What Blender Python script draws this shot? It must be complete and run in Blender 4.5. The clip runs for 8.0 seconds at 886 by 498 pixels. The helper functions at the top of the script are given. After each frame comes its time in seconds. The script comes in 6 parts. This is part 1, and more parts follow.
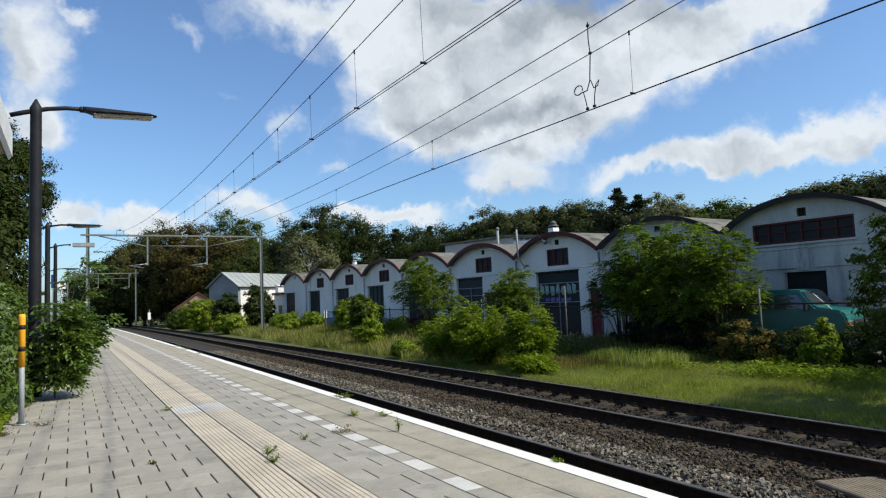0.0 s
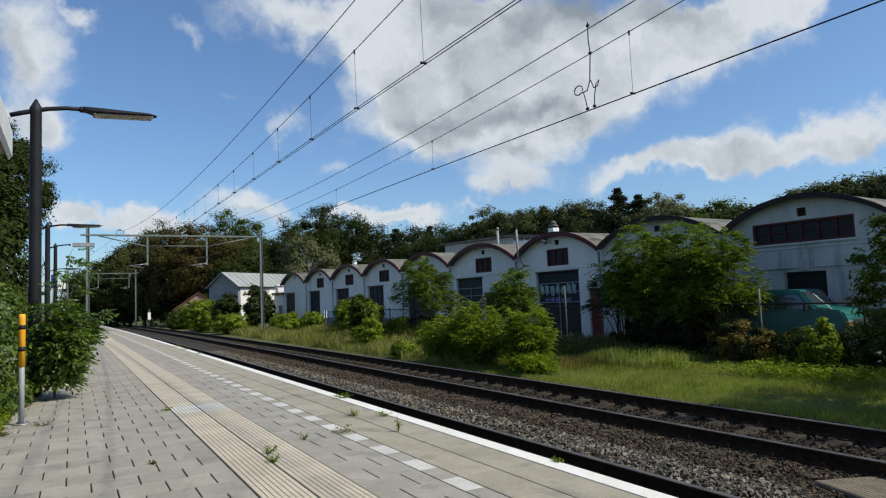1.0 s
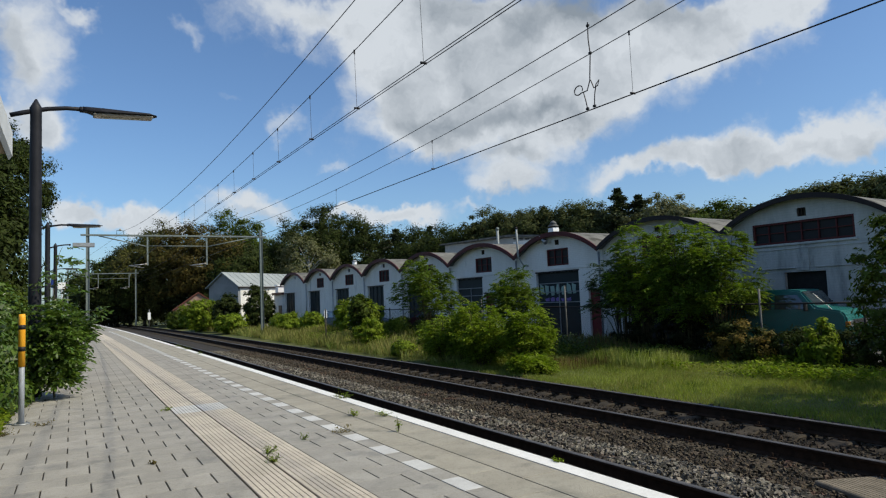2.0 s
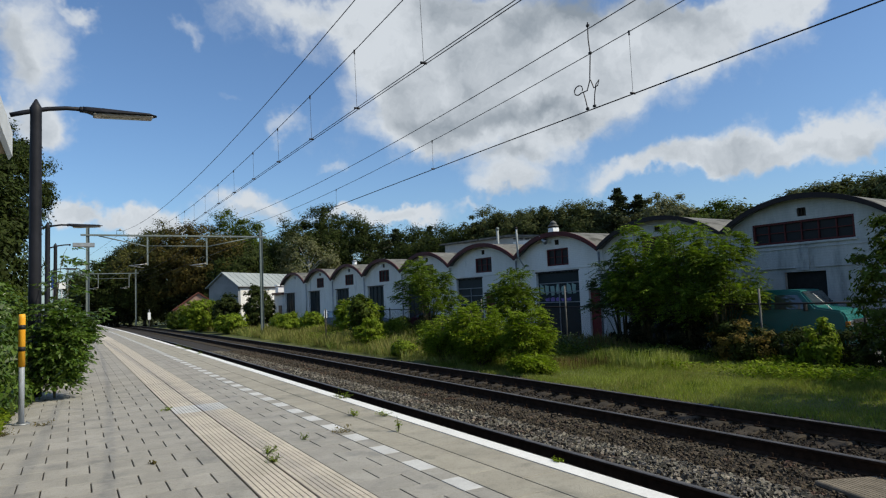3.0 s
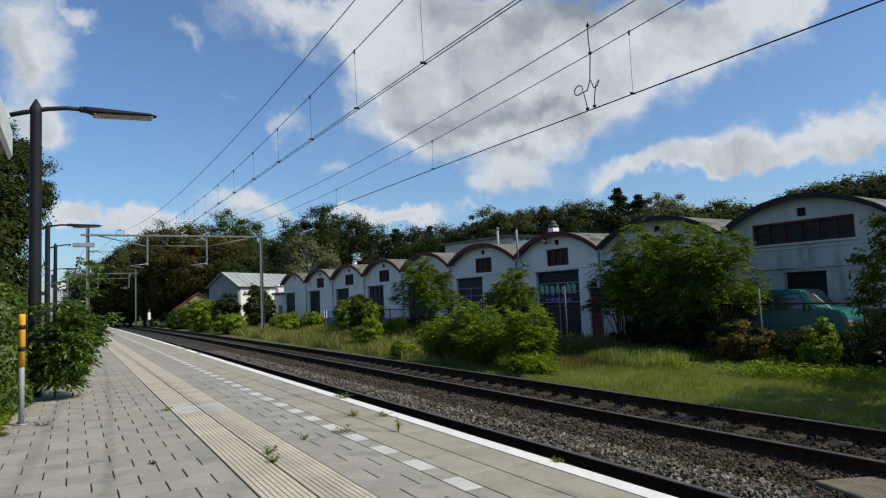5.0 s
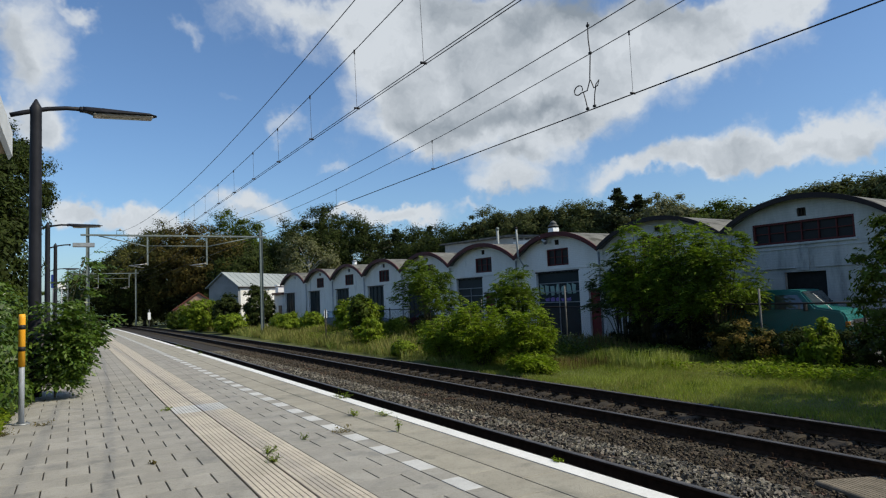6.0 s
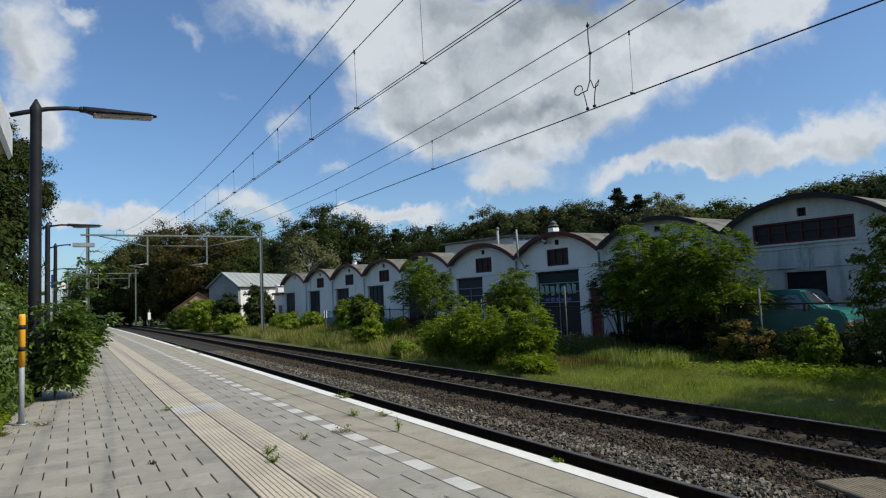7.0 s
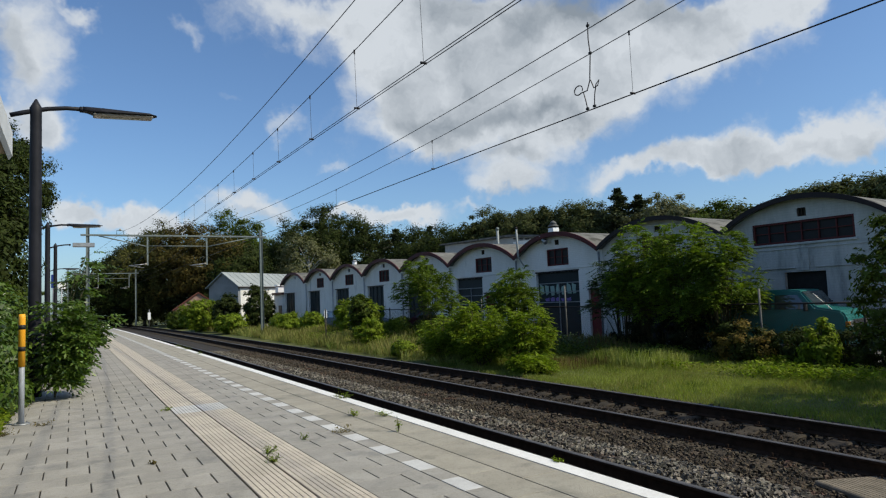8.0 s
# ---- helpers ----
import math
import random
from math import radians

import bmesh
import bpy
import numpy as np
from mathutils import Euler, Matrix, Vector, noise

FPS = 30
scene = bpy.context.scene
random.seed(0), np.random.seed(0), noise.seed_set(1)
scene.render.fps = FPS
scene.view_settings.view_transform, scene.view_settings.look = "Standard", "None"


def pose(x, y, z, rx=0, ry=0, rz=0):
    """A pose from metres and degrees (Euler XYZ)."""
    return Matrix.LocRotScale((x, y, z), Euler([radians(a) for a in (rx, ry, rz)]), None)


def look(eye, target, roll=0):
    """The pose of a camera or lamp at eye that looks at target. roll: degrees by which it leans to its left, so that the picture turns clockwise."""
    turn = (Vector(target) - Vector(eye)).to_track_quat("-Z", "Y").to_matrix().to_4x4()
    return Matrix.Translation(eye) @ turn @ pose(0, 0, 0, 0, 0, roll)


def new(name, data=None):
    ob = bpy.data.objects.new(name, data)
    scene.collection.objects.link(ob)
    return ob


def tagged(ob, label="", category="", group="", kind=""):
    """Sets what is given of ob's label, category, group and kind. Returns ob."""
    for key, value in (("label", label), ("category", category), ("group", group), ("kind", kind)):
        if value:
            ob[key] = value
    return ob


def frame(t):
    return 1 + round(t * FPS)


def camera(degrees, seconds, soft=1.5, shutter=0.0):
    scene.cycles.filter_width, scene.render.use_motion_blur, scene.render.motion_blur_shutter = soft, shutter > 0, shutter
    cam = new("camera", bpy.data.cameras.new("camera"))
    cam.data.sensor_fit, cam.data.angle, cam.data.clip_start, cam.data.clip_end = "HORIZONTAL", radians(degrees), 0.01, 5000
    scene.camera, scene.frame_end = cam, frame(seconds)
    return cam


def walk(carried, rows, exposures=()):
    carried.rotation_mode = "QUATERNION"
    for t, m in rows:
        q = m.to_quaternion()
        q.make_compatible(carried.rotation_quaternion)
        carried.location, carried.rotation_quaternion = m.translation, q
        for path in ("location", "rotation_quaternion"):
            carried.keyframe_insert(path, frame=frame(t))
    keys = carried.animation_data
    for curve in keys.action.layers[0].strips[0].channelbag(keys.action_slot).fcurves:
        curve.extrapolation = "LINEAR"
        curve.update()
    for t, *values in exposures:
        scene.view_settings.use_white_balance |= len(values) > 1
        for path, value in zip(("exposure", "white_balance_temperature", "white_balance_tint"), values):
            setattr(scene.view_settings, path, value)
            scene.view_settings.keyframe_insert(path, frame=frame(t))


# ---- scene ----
EYE = (0.0, 0.0, 1.185)
cam = camera(68.85, 8.0, soft=1.2)
VIEW = look(EYE, (0.49679, 0.86447, 1.26172), -2.395)
walk(cam, [(0.0, VIEW), (8.0, VIEW)], exposures=[(0.0, 0.24), (0.5, 0.08), (1.0, 0.0), (1.5, -0.04), (3.0, -0.06), (8.0, -0.07)])

# ---- world, sun ----
SUN_AZ, SUN_EL = 138.0, 45.0          # degrees clockwise from +y, and above the horizon


def sun_vector():
    a, e = radians(SUN_AZ), radians(SUN_EL)
    return Vector((math.sin(a) * math.cos(e), math.cos(a) * math.cos(e), math.sin(e)))


class Net:
    """Short hand for building node trees."""

    def __init__(self, tree):
        self.t = tree

    def put(self, node, value):
        if hasattr(value, "is_output"):
            self.t.links.new(value, node)
        elif value is not None:
            node.default_value = value

    def add(self, kind, props=(), ins=(), out=0):
        n = self.t.nodes.new(kind)
        p = dict(props)
        if "operation" in p:
            n.operation = p["operation"]
        if "use_clamp" in p:
            n.use_clamp = p["use_clamp"]
        if "interpolation_type" in p:
            n.interpolation_type = p["interpolation_type"]
        for k, v in dict(ins).items():
            self.put(n.inputs[k], v)
        return n.outputs[out]

    def math(self, op, a, b=0.0, c=0.0, clamp=False):
        return self.add("ShaderNodeMath", {"operation": op, "use_clamp": clamp}, {0: a, 1: b, 2: c})

    def mix(self, fac, a, b, blend="MIX"):
        n = self.t.nodes.new("ShaderNodeMix")
        n.data_type, n.blend_type = "RGBA", blend
        for k, v in ((0, fac), (6, a), (7, b)):
            self.put(n.inputs[k], v)
        return n.outputs[2]

    def smooth(self, v, lo, hi, a=0.0, b=1.0):
        return self.add("ShaderNodeMapRange", {"interpolation_type": "SMOOTHSTEP"}, {0: v, 1: lo, 2: hi, 3: a, 4: b})

    def noise(self, vec, scale, detail=4.0, rough=0.55, out=0):
        return self.add("ShaderNodeTexNoise", (), {"Vector": vec, "Scale": scale, "Detail": detail, "Roughness": rough}, out)


def rgb(*c):
    return (*c, 1.0)


# clouds: compass angle, height (degrees), half widths, weight
CLOUDS = [(18.5, 24.2, 7.0, 2.2, 0.85), (28.3, 20.1, 6.0, 5.0, 1.1), (38.0, 20.4, 9.7, 5.2, 1.35), (47.8, 20.5, 8.3, 3.0, 1.1), (54.4, 20.6, 5.2, 2.2, 0.8), (29.2, 15.0, 6.4, 2.4, 1.0), (39.6, 16.2, 6.4, 3.0, 1.1)]
CLOUDS += [(35.2, 9.9, 3.9, 1.5, 0.95), (36.0, 12.0, 6.0, 1.0, 0.45), (44.8, 10.2, 2.6, 1.0, 0.75), (49.0, 10.5, 3.2, 1.3, 0.9), (50.5, 9.6, 3.4, 0.8, 0.5), (54.8, 10.8, 4.0, 1.6, 1.05), (59.4, 10.6, 3.1, 1.3, 0.8), (64.1, 11.4, 3.0, 1.7, 1.05)]
CLOUDS += [(60.6, 21.2, 2.4, 1.3, 0.6), (-3.4, 20.0, 3.0, 3.6, 0.85), (-3.0, 14.8, 2.2, 1.6, 0.7), (17.0, 15.0, 1.8, 1.0, 0.45), (3.6, 7.6, 3.4, 1.1, 0.8), (13.2, 8.6, 3.9, 1.1, 0.68), (22.8, 7.4, 7.5, 0.9, 0.72)]
# small fair-weather puffs and the low bank
CLOUDS += [(8.2, 22.0, 1.3, 0.9, 0.4), (9.0, 21.0, 0.8, 0.7, 0.3), (11.6, 16.7, 1.2, 0.7, 0.38), (0.0, 7.6, 1.8, 1.0, 0.9), (-2.4, 13.9, 1.7, 1.2, 0.45), (6.9, 7.2, 2.8, 0.8, 0.8), (25.8, 7.5, 3.5, 0.8, 0.7), (49.4, 8.3, 1.0, 0.7, 0.42), (20.2, 12.2, 1.6, 0.6, 0.3), (0.2, 22.9, 1.8, 0.8, 0.6), (33.0, 7.9, 1.6, 0.5, 0.45)]
# thick, greyer parts of the same clouds
THICK = [(45.0, 25.0, 9.0, 2.4, 1.0), (38.5, 23.2, 4.5, 1.8, 0.45), (31.0, 24.6, 3.4, 1.4, 0.55), (36.0, 18.4, 5.0, 1.2, 0.35), (30.5, 15.3, 6.0, 1.3, 0.7), (40.5, 15.3, 5.0, 1.0, 0.5), (34.8, 12.3, 4.4, 0.8, 0.55), (35.5, 8.9, 3.2, 0.5, 0.4), (52.5, 9.6, 6.5, 0.6, 0.26), (63.0, 10.2, 3.0, 0.5, 0.24), (-4.2, 18.8, 2.4, 3.0, 0.5), (13.0, 7.9, 3.0, 0.5, 0.3), (52.0, 22.6, 4.0, 1.3, 0.55)]


def make_world():
    w = bpy.data.worlds.new("sky")
    scene.world = w
    w.use_nodes = True
    t = w.node_tree
    t.nodes.clear()
    n = Net(t)
    st = t.nodes.new("ShaderNodeTexSky")
    st.sky_type, st.sun_disc = "NISHITA", False
    st.sun_elevation, st.sun_rotation = radians(SUN_EL), radians(SUN_AZ)
    st.air_density, st.dust_density, st.ozone_density = 1.0, 1.1, 2.2
    sky = st.outputs[0]
    d = n.add("ShaderNodeTexCoord", (), (), "Generated")
    wob = n.noise(d, 9.0, 5.0, 0.6, 1)
    off = n.add("ShaderNodeVectorMath", {"operation": "MULTIPLY_ADD"}, {0: wob, 1: (0.13, 0.13, 0.13), 2: (-0.065, -0.065, -0.065)})
    dd = n.add("ShaderNodeVectorMath", {"operation": "ADD"}, {0: d, 1: off})
    sep = n.t.nodes.new("ShaderNodeSeparateXYZ")
    n.put(sep.inputs[0], dd)
    az = n.math("MULTIPLY", n.math("ARCTAN2", sep.outputs[0], sep.outputs[1]), 57.29578)
    el = n.math("MULTIPLY", n.math("ARCSINE", sep.outputs[2]), 57.29578)

    def heap(rows):
        """Soft mounds added up over the sky."""
        total = None
        for a, e, ra, re, wgt in rows:
            x = n.math("DIVIDE", n.math("SUBTRACT", az, a), ra)
            y = n.math("DIVIDE", n.math("SUBTRACT", el, e), re)
            r2 = n.math("ADD", n.math("MULTIPLY", x, x), n.math("MULTIPLY", y, y))
            g = n.math("MULTIPLY", n.math("EXPONENT", n.math("MULTIPLY", r2, -1.0)), wgt)
            total = g if total is None else n.math("ADD", total, g)
        return total
    total = heap(CLOUDS)
    thick = heap(THICK)
    # loose cumulus over the rest of the sky
    rest = n.noise(d, 2.3, 3.0, 0.5)
    outside = n.smooth(n.math("ABSOLUTE", n.math("SUBTRACT", az, 29.0)), 48.0, 62.0)
    high = n.smooth(el, 30.0, 42.0)
    total = n.math("ADD", total, n.math("MULTIPLY", n.math("MAXIMUM", outside, high), n.smooth(rest, 0.54, 0.7, 0.0, 0.9)))
    fine = n.noise(dd, 20.0, 7.0, 0.58)
    mid = n.noise(dd, 8.0, 6.0, 0.53)
    dens = n.math("ADD", total, n.math("ADD", n.math("MULTIPLY_ADD", fine, 0.5, -0.25), n.math("MULTIPLY_ADD", mid, 0.95, -0.475)))
    cover = n.smooth(dens, 0.2, 0.86)
    # billows: lit on the side towards the sun and the zenith, greyer underneath and where thick
    up = n.add("ShaderNodeVectorMath", {"operation": "ADD"}, {0: dd, 1: (0.010, -0.008, 0.026)})
    puff = n.math("SUBTRACT", n.noise(dd, 11.0, 6.0, 0.55), n.noise(up, 11.0, 6.0, 0.55))
    roll = n.math("SUBTRACT", mid, n.noise(n.add("ShaderNodeVectorMath", {"operation": "ADD"}, {0: dd, 1: (0.0, 0.0, 0.05)}), 8.0, 6.0, 0.53))
    body = n.math("MULTIPLY", n.smooth(dens, 0.55, 1.5), 0.30)
    grey = n.math("ADD", n.math("ADD", body, n.math("MULTIPLY", thick, n.math("MULTIPLY_ADD", mid, 1.2, 0.25))), n.math("MULTIPLY_ADD", n.math("ADD", puff, roll), -1.25, -0.06), clamp=True)
    cloud = n.mix(grey, rgb(5.95, 6.35, 6.75), rgb(2.4, 2.8, 3.2))
    skyc = n.mix(1.0, sky, rgb(0.88, 1.08, 1.265), "MULTIPLY")
    col = n.mix(n.math("MULTIPLY", cover, 0.97), skyc, cloud)
    bg = n.t.nodes.new("ShaderNodeBackground")
    n.put(bg.inputs[0], col)
    bg.inputs[1].default_value = 0.115
    out = n.t.nodes.new("ShaderNodeOutputWorld")
    t.links.new(bg.outputs[0], out.inputs[0])


make_world()
sun = new("sun", bpy.data.lights.new("sun", "SUN"))
sun.data.energy, sun.data.angle, sun.data.color = 4.45, radians(0.53), (1.0, 0.925, 0.735)
sun.matrix_world = look(sun_vector() * 100, (0, 0, 0))

# ---- materials ----
MATS = {}


def surface(name, c1, c2, scale=6.0, rough=0.8, metal=0.0, bump=0.0, bump_scale=60.0, c3=None, spot=(0.62, 0.75), spot_scale=2.0, rand=0.0,
            island=0.0, spec=0.3, leaf=0.0, stretch=(1, 1, 1), obj=False, speck=0.0):
    """A two-scale procedural surface: base mottling, stains, fine relief, variation by object or by island."""
    m = bpy.data.materials.new(name)
    m.use_nodes = True
    t = m.node_tree
    n = Net(t)
    bs = t.nodes["Principled BSDF"]
    coord = n.add("ShaderNodeTexCoord", (), (), "Object") if obj else n.add("ShaderNodeNewGeometry", (), (), "Position")
    vec = n.add("ShaderNodeVectorMath", {"operation": "MULTIPLY"}, {0: coord, 1: stretch}) if stretch != (1, 1, 1) else coord
    big = n.noise(vec, scale, 5.0, 0.6)
    col = n.mix(n.smooth(big, 0.32, 0.68), rgb(*c1), rgb(*c2))
    if c3:
        col = n.mix(n.smooth(n.noise(vec, spot_scale, 7.0, 0.65), *spot), col, rgb(*c3))
    fine = n.noise(vec, bump_scale, 4.0, 0.6)
    col = n.mix(0.35, col, n.mix(fine, rgb(0.25, 0.25, 0.25), rgb(0.75, 0.75, 0.75)), "OVERLAY")
    if speck:
        dirt = n.math("ADD", n.smooth(n.noise(vec, 70.0, 3.0, 0.6), 0.52, 0.68), n.math("MULTIPLY", n.smooth(n.noise(vec, 17.0, 6.0, 0.7), 0.5, 0.7), 0.8))
        col = n.mix(n.math("MULTIPLY", dirt, speck), col, rgb(0.10, 0.09, 0.075))
    r = None
    if rand:
        r, amp = n.add("ShaderNodeObjectInfo", (), (), "Random"), rand
    if island:
        r, amp = n.add("ShaderNodeNewGeometry", (), (), "Random Per Island"), island
    if r is not None:
        hsv = n.t.nodes.new("ShaderNodeHueSaturation")
        n.put(hsv.inputs["Value"], n.math("MULTIPLY_ADD", r, 2 * amp, 1 - amp))
        n.put(hsv.inputs["Hue"], n.math("MULTIPLY_ADD", n.math("FRACT", n.math("MULTIPLY", r, 7.31)), 0.06 * amp, 0.5 - 0.03 * amp))
        n.put(hsv.inputs["Color"], col)
        col = hsv.outputs[0]
    n.put(bs.inputs["Base Color"], col)
    n.put(bs.inputs["Roughness"], n.math("MULTIPLY_ADD", big, 0.2, rough - 0.1, clamp=True))
    bs.inputs["Metallic"].default_value = metal
    bs.inputs["Specular IOR Level"].default_value = spec * 0.3 if leaf else spec
    if bump:
        n.put(bs.inputs["Normal"], n.add("ShaderNodeBump", (), {"Strength": min(1.0, bump), "Distance": 0.01, "Height": fine}))
    if leaf:
        tr = n.t.nodes.new("ShaderNodeBsdfTranslucent")
        n.put(tr.inputs[0], n.mix(1.0, col, rgb(1.0, 1.15, 0.45), "MULTIPLY"))
        mx = n.t.nodes.new("ShaderNodeMixShader")
        mx.inputs[0].default_value = leaf
        t.links.new(bs.outputs[0], mx.inputs[1])
        t.links.new(tr.outputs[0], mx.inputs[2])
        t.links.new(mx.outputs[0], t.nodes["Material Output"].inputs[0])
    MATS[name] = m
    return m


def glass(name, tint, rough=0.05, ior=1.5):
    m = bpy.data.materials.new(name)
    m.use_nodes = True
    bs = m.node_tree.nodes["Principled BSDF"]
    bs.inputs["Base Color"].default_value = rgb(*tint)
    bs.inputs["Roughness"].default_value = rough
    bs.inputs["IOR"].default_value = ior
    MATS[name] = m
    return m


PAVE = surface("paving_concrete", (0.29, 0.275, 0.243), (0.345, 0.327, 0.292), 3.0, 0.85, bump=0.5, bump_scale=120, c3=(0.215, 0.21, 0.195), spot=(0.5, 0.72), spot_scale=2.6, rand=0.06, speck=0.26)
PAVE_FAR = surface("paving_far", (0.275, 0.256, 0.222), (0.33, 0.308, 0.27), 3.0, 0.85, bump=0.3, bump_scale=90, c3=(0.24, 0.235, 0.22), island=0.10, speck=0.2)
SLAB = surface("edge_slab_concrete", (0.3, 0.275, 0.222), (0.36, 0.333, 0.272), 2.5, 0.85, bump=0.5, bump_scale=110, c3=(0.21, 0.20, 0.165), spot=(0.5, 0.72), spot_scale=2.2, rand=0.06, speck=0.3)
TACT = surface("tactile_concrete", (0.49, 0.435, 0.355), (0.55, 0.49, 0.405), 4.0, 0.85, bump=0.25, bump_scale=150, c3=(0.34, 0.30, 0.25), rand=0.09, speck=0.2)
WHITE = surface("white_marking", (0.48, 0.475, 0.455), (0.57, 0.565, 0.545), 5.0, 0.7, bump=0.2, bump_scale=150, c3=(0.5, 0.49, 0.47), spot=(0.6, 0.8), rand=0.06, speck=0.15)
EDGEWHITE = surface("edge_paint", (0.68, 0.67, 0.64), (0.76, 0.75, 0.72), 4.0, 0.75, bump=0.2, bump_scale=150, c3=(0.45, 0.43, 0.38), spot=(0.66, 0.8), spot_scale=3.0, speck=0.12)
GROOVE = surface("grimy_groove", (0.25, 0.21, 0.17), (0.32, 0.275, 0.225), 7.0, 0.95, bump=0.3)
JOINT = surface("joint_sand", (0.05, 0.045, 0.038), (0.09, 0.08, 0.065), 12.0, 0.95, bump=0.4)
SOIL = surface("soil", (0.05, 0.04, 0.028), (0.09, 0.07, 0.05), 5.0, 0.95, bump=0.6, bump_scale=40)
GROUND = surface("grass_ground", (0.065, 0.082, 0.018), (0.11, 0.112, 0.032), 0.8, 0.95, bump=0.8, bump_scale=25, c3=(0.12, 0.10, 0.055), spot_scale=0.5)
YARD = surface("yard_paving", (0.10, 0.10, 0.095), (0.15, 0.145, 0.135), 1.2, 0.9, bump=0.3)
# base tones lowered to stand for shadows between stones; brown stains on top
BALLAST = surface("ballast_bed", (0.02, 0.0165, 0.0125), (0.045, 0.037, 0.029), 14.0, 0.9, bump=1.0, bump_scale=28, c3=(0.09, 0.06, 0.04), spot_scale=1.2)
STONE = surface("ballast_stone", (0.086, 0.076, 0.06), (0.178, 0.159, 0.128), 9.0, 0.85, bump=0.3, bump_scale=120, c3=(0.085, 0.062, 0.045), spot=(0.52, 0.66), spot_scale=1.1, island=0.75)
STEEL_DARK = surface("rail_rust", (0.028, 0.0165, 0.01), (0.048, 0.029, 0.0185), 9.0, 0.92, 0.0, bump=0.3, spec=0.1)
STEEL = surface("rail_head", (0.11, 0.1, 0.092), (0.16, 0.148, 0.138), 3.0, 0.5, 0.6)
SLEEPER = surface("sleeper_concrete", (0.029, 0.0225, 0.015), (0.048, 0.038, 0.0265), 5.0, 0.9, bump=0.4, rand=0.15)
LAMPBLACK = surface("lamp_paint", (0.010, 0.010, 0.013), (0.017, 0.017, 0.022), 6.0, 0.6, 0.0, spec=0.25)
GREYMETAL = surface("galvanised", (0.30, 0.31, 0.32), (0.40, 0.41, 0.42), 5.0, 0.5, 0.7, bump=0.1)
MASTGREEN = surface("mast_paint", (0.13, 0.155, 0.145), (0.18, 0.205, 0.195), 4.0, 0.6, 0.2)
SIGNPALE = surface("tube_white", (0.6, 0.58, 0.52), (0.68, 0.66, 0.6), 8.0, 0.4)
LENS = surface("lamp_lens", (0.26, 0.22, 0.17), (0.34, 0.3, 0.24), 8.0, 0.25, spec=0.5)
POSTGREY = surface("post_grey_paint", (0.26, 0.28, 0.31), (0.33, 0.35, 0.38), 7.0, 0.55, 0.1)
YELLOW = surface("yellow_sleeve", (0.80, 0.36, 0.02), (0.86, 0.42, 0.03), 8.0, 0.5, c3=(0.6, 0.27, 0.03))
BLACK = surface("black_paint", (0.012, 0.012, 0.012), (0.02, 0.02, 0.02), 8.0, 0.6)
COPPER = surface("wire", (0.03, 0.028, 0.028), (0.05, 0.045, 0.045), 6.0, 0.55, 0.5)
HWHITE = surface("hangar_whitewash", (0.7, 0.685, 0.65), (0.8, 0.785, 0.75), 0.9, 0.85, bump=0.35, bump_scale=9, c3=(0.30, 0.31, 0.31), spot=(0.58, 0.8), spot_scale=0.9, stretch=(1, 1, 0.3))
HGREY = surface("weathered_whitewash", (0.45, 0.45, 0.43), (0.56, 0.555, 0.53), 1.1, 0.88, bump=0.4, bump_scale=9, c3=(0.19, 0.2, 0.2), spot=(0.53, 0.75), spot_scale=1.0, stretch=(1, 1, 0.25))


def course(mat, width, row):
    """Adds block courses to a wall paint: faint joints in colour and relief."""
    t = mat.node_tree
    n = Net(t)
    bs = t.nodes["Principled BSDF"]
    sep = t.nodes.new("ShaderNodeSeparateXYZ")
    n.put(sep.inputs[0], n.add("ShaderNodeNewGeometry", (), (), "Position"))
    comb = t.nodes.new("ShaderNodeCombineXYZ")
    n.put(comb.inputs[0], n.math("ADD", sep.outputs[0], sep.outputs[1]))
    n.put(comb.inputs[1], sep.outputs[2])
    br = t.nodes.new("ShaderNodeTexBrick")
    n.put(br.inputs["Vector"], comb.outputs[0])
    for k, v in (("Scale", 1.0), ("Mortar Size", 0.007), ("Brick Width", width), ("Row Height", row), ("Color1", rgb(0.92, 0.92, 0.92)), ("Color2", rgb(1, 1, 1)), ("Mortar", rgb(0.7, 0.7, 0.7))):
        br.inputs[k].default_value = v
    col = bs.inputs["Base Color"].links[0].from_socket
    n.put(bs.inputs["Base Color"], n.mix(0.4, col, br.outputs["Color"], "MULTIPLY"))
    n.put(bs.inputs["Normal"], n.add("ShaderNodeBump", {}, {"Strength": 0.5, "Distance": 0.02, "Height": n.math("SUBTRACT", 1.0, br.outputs["Fac"])}))


course(HWHITE, 0.24, 0.085)
course(HGREY, 0.24, 0.085)
ROOF = surface("hangar_roofing", (0.115, 0.112, 0.10), (0.18, 0.175, 0.158), 1.4, 0.95, bump=0.7, bump_scale=14, c3=(0.06, 0.058, 0.048), spot=(0.5, 0.64), spot_scale=1.1, speck=0.25)
REDEDGE = surface("red_bargeboard", (0.055, 0.007, 0.007), (0.085, 0.011, 0.011), 2.0, 0.6, c3=(0.06, 0.02, 0.02))
DARKEDGE = surface("dark_bargeboard", (0.014, 0.010, 0.010), (0.024, 0.016, 0.015), 2.0, 0.65)
DARKWIN = glass("dark_pane", (0.010, 0.009, 0.010), 0.7)
REDFRAME = surface("maroon_frame", (0.07, 0.012, 0.012), (0.095, 0.018, 0.016), 5.0, 0.6)
DOORRAIL = surface("door_rail_paint", (0.20, 0.22, 0.23), (0.27, 0.29, 0.30), 4.0, 0.7)
TEALDOOR = surface("teal_door", (0.008, 0.0145, 0.0175), (0.013, 0.021, 0.025), 2.0, 0.6)
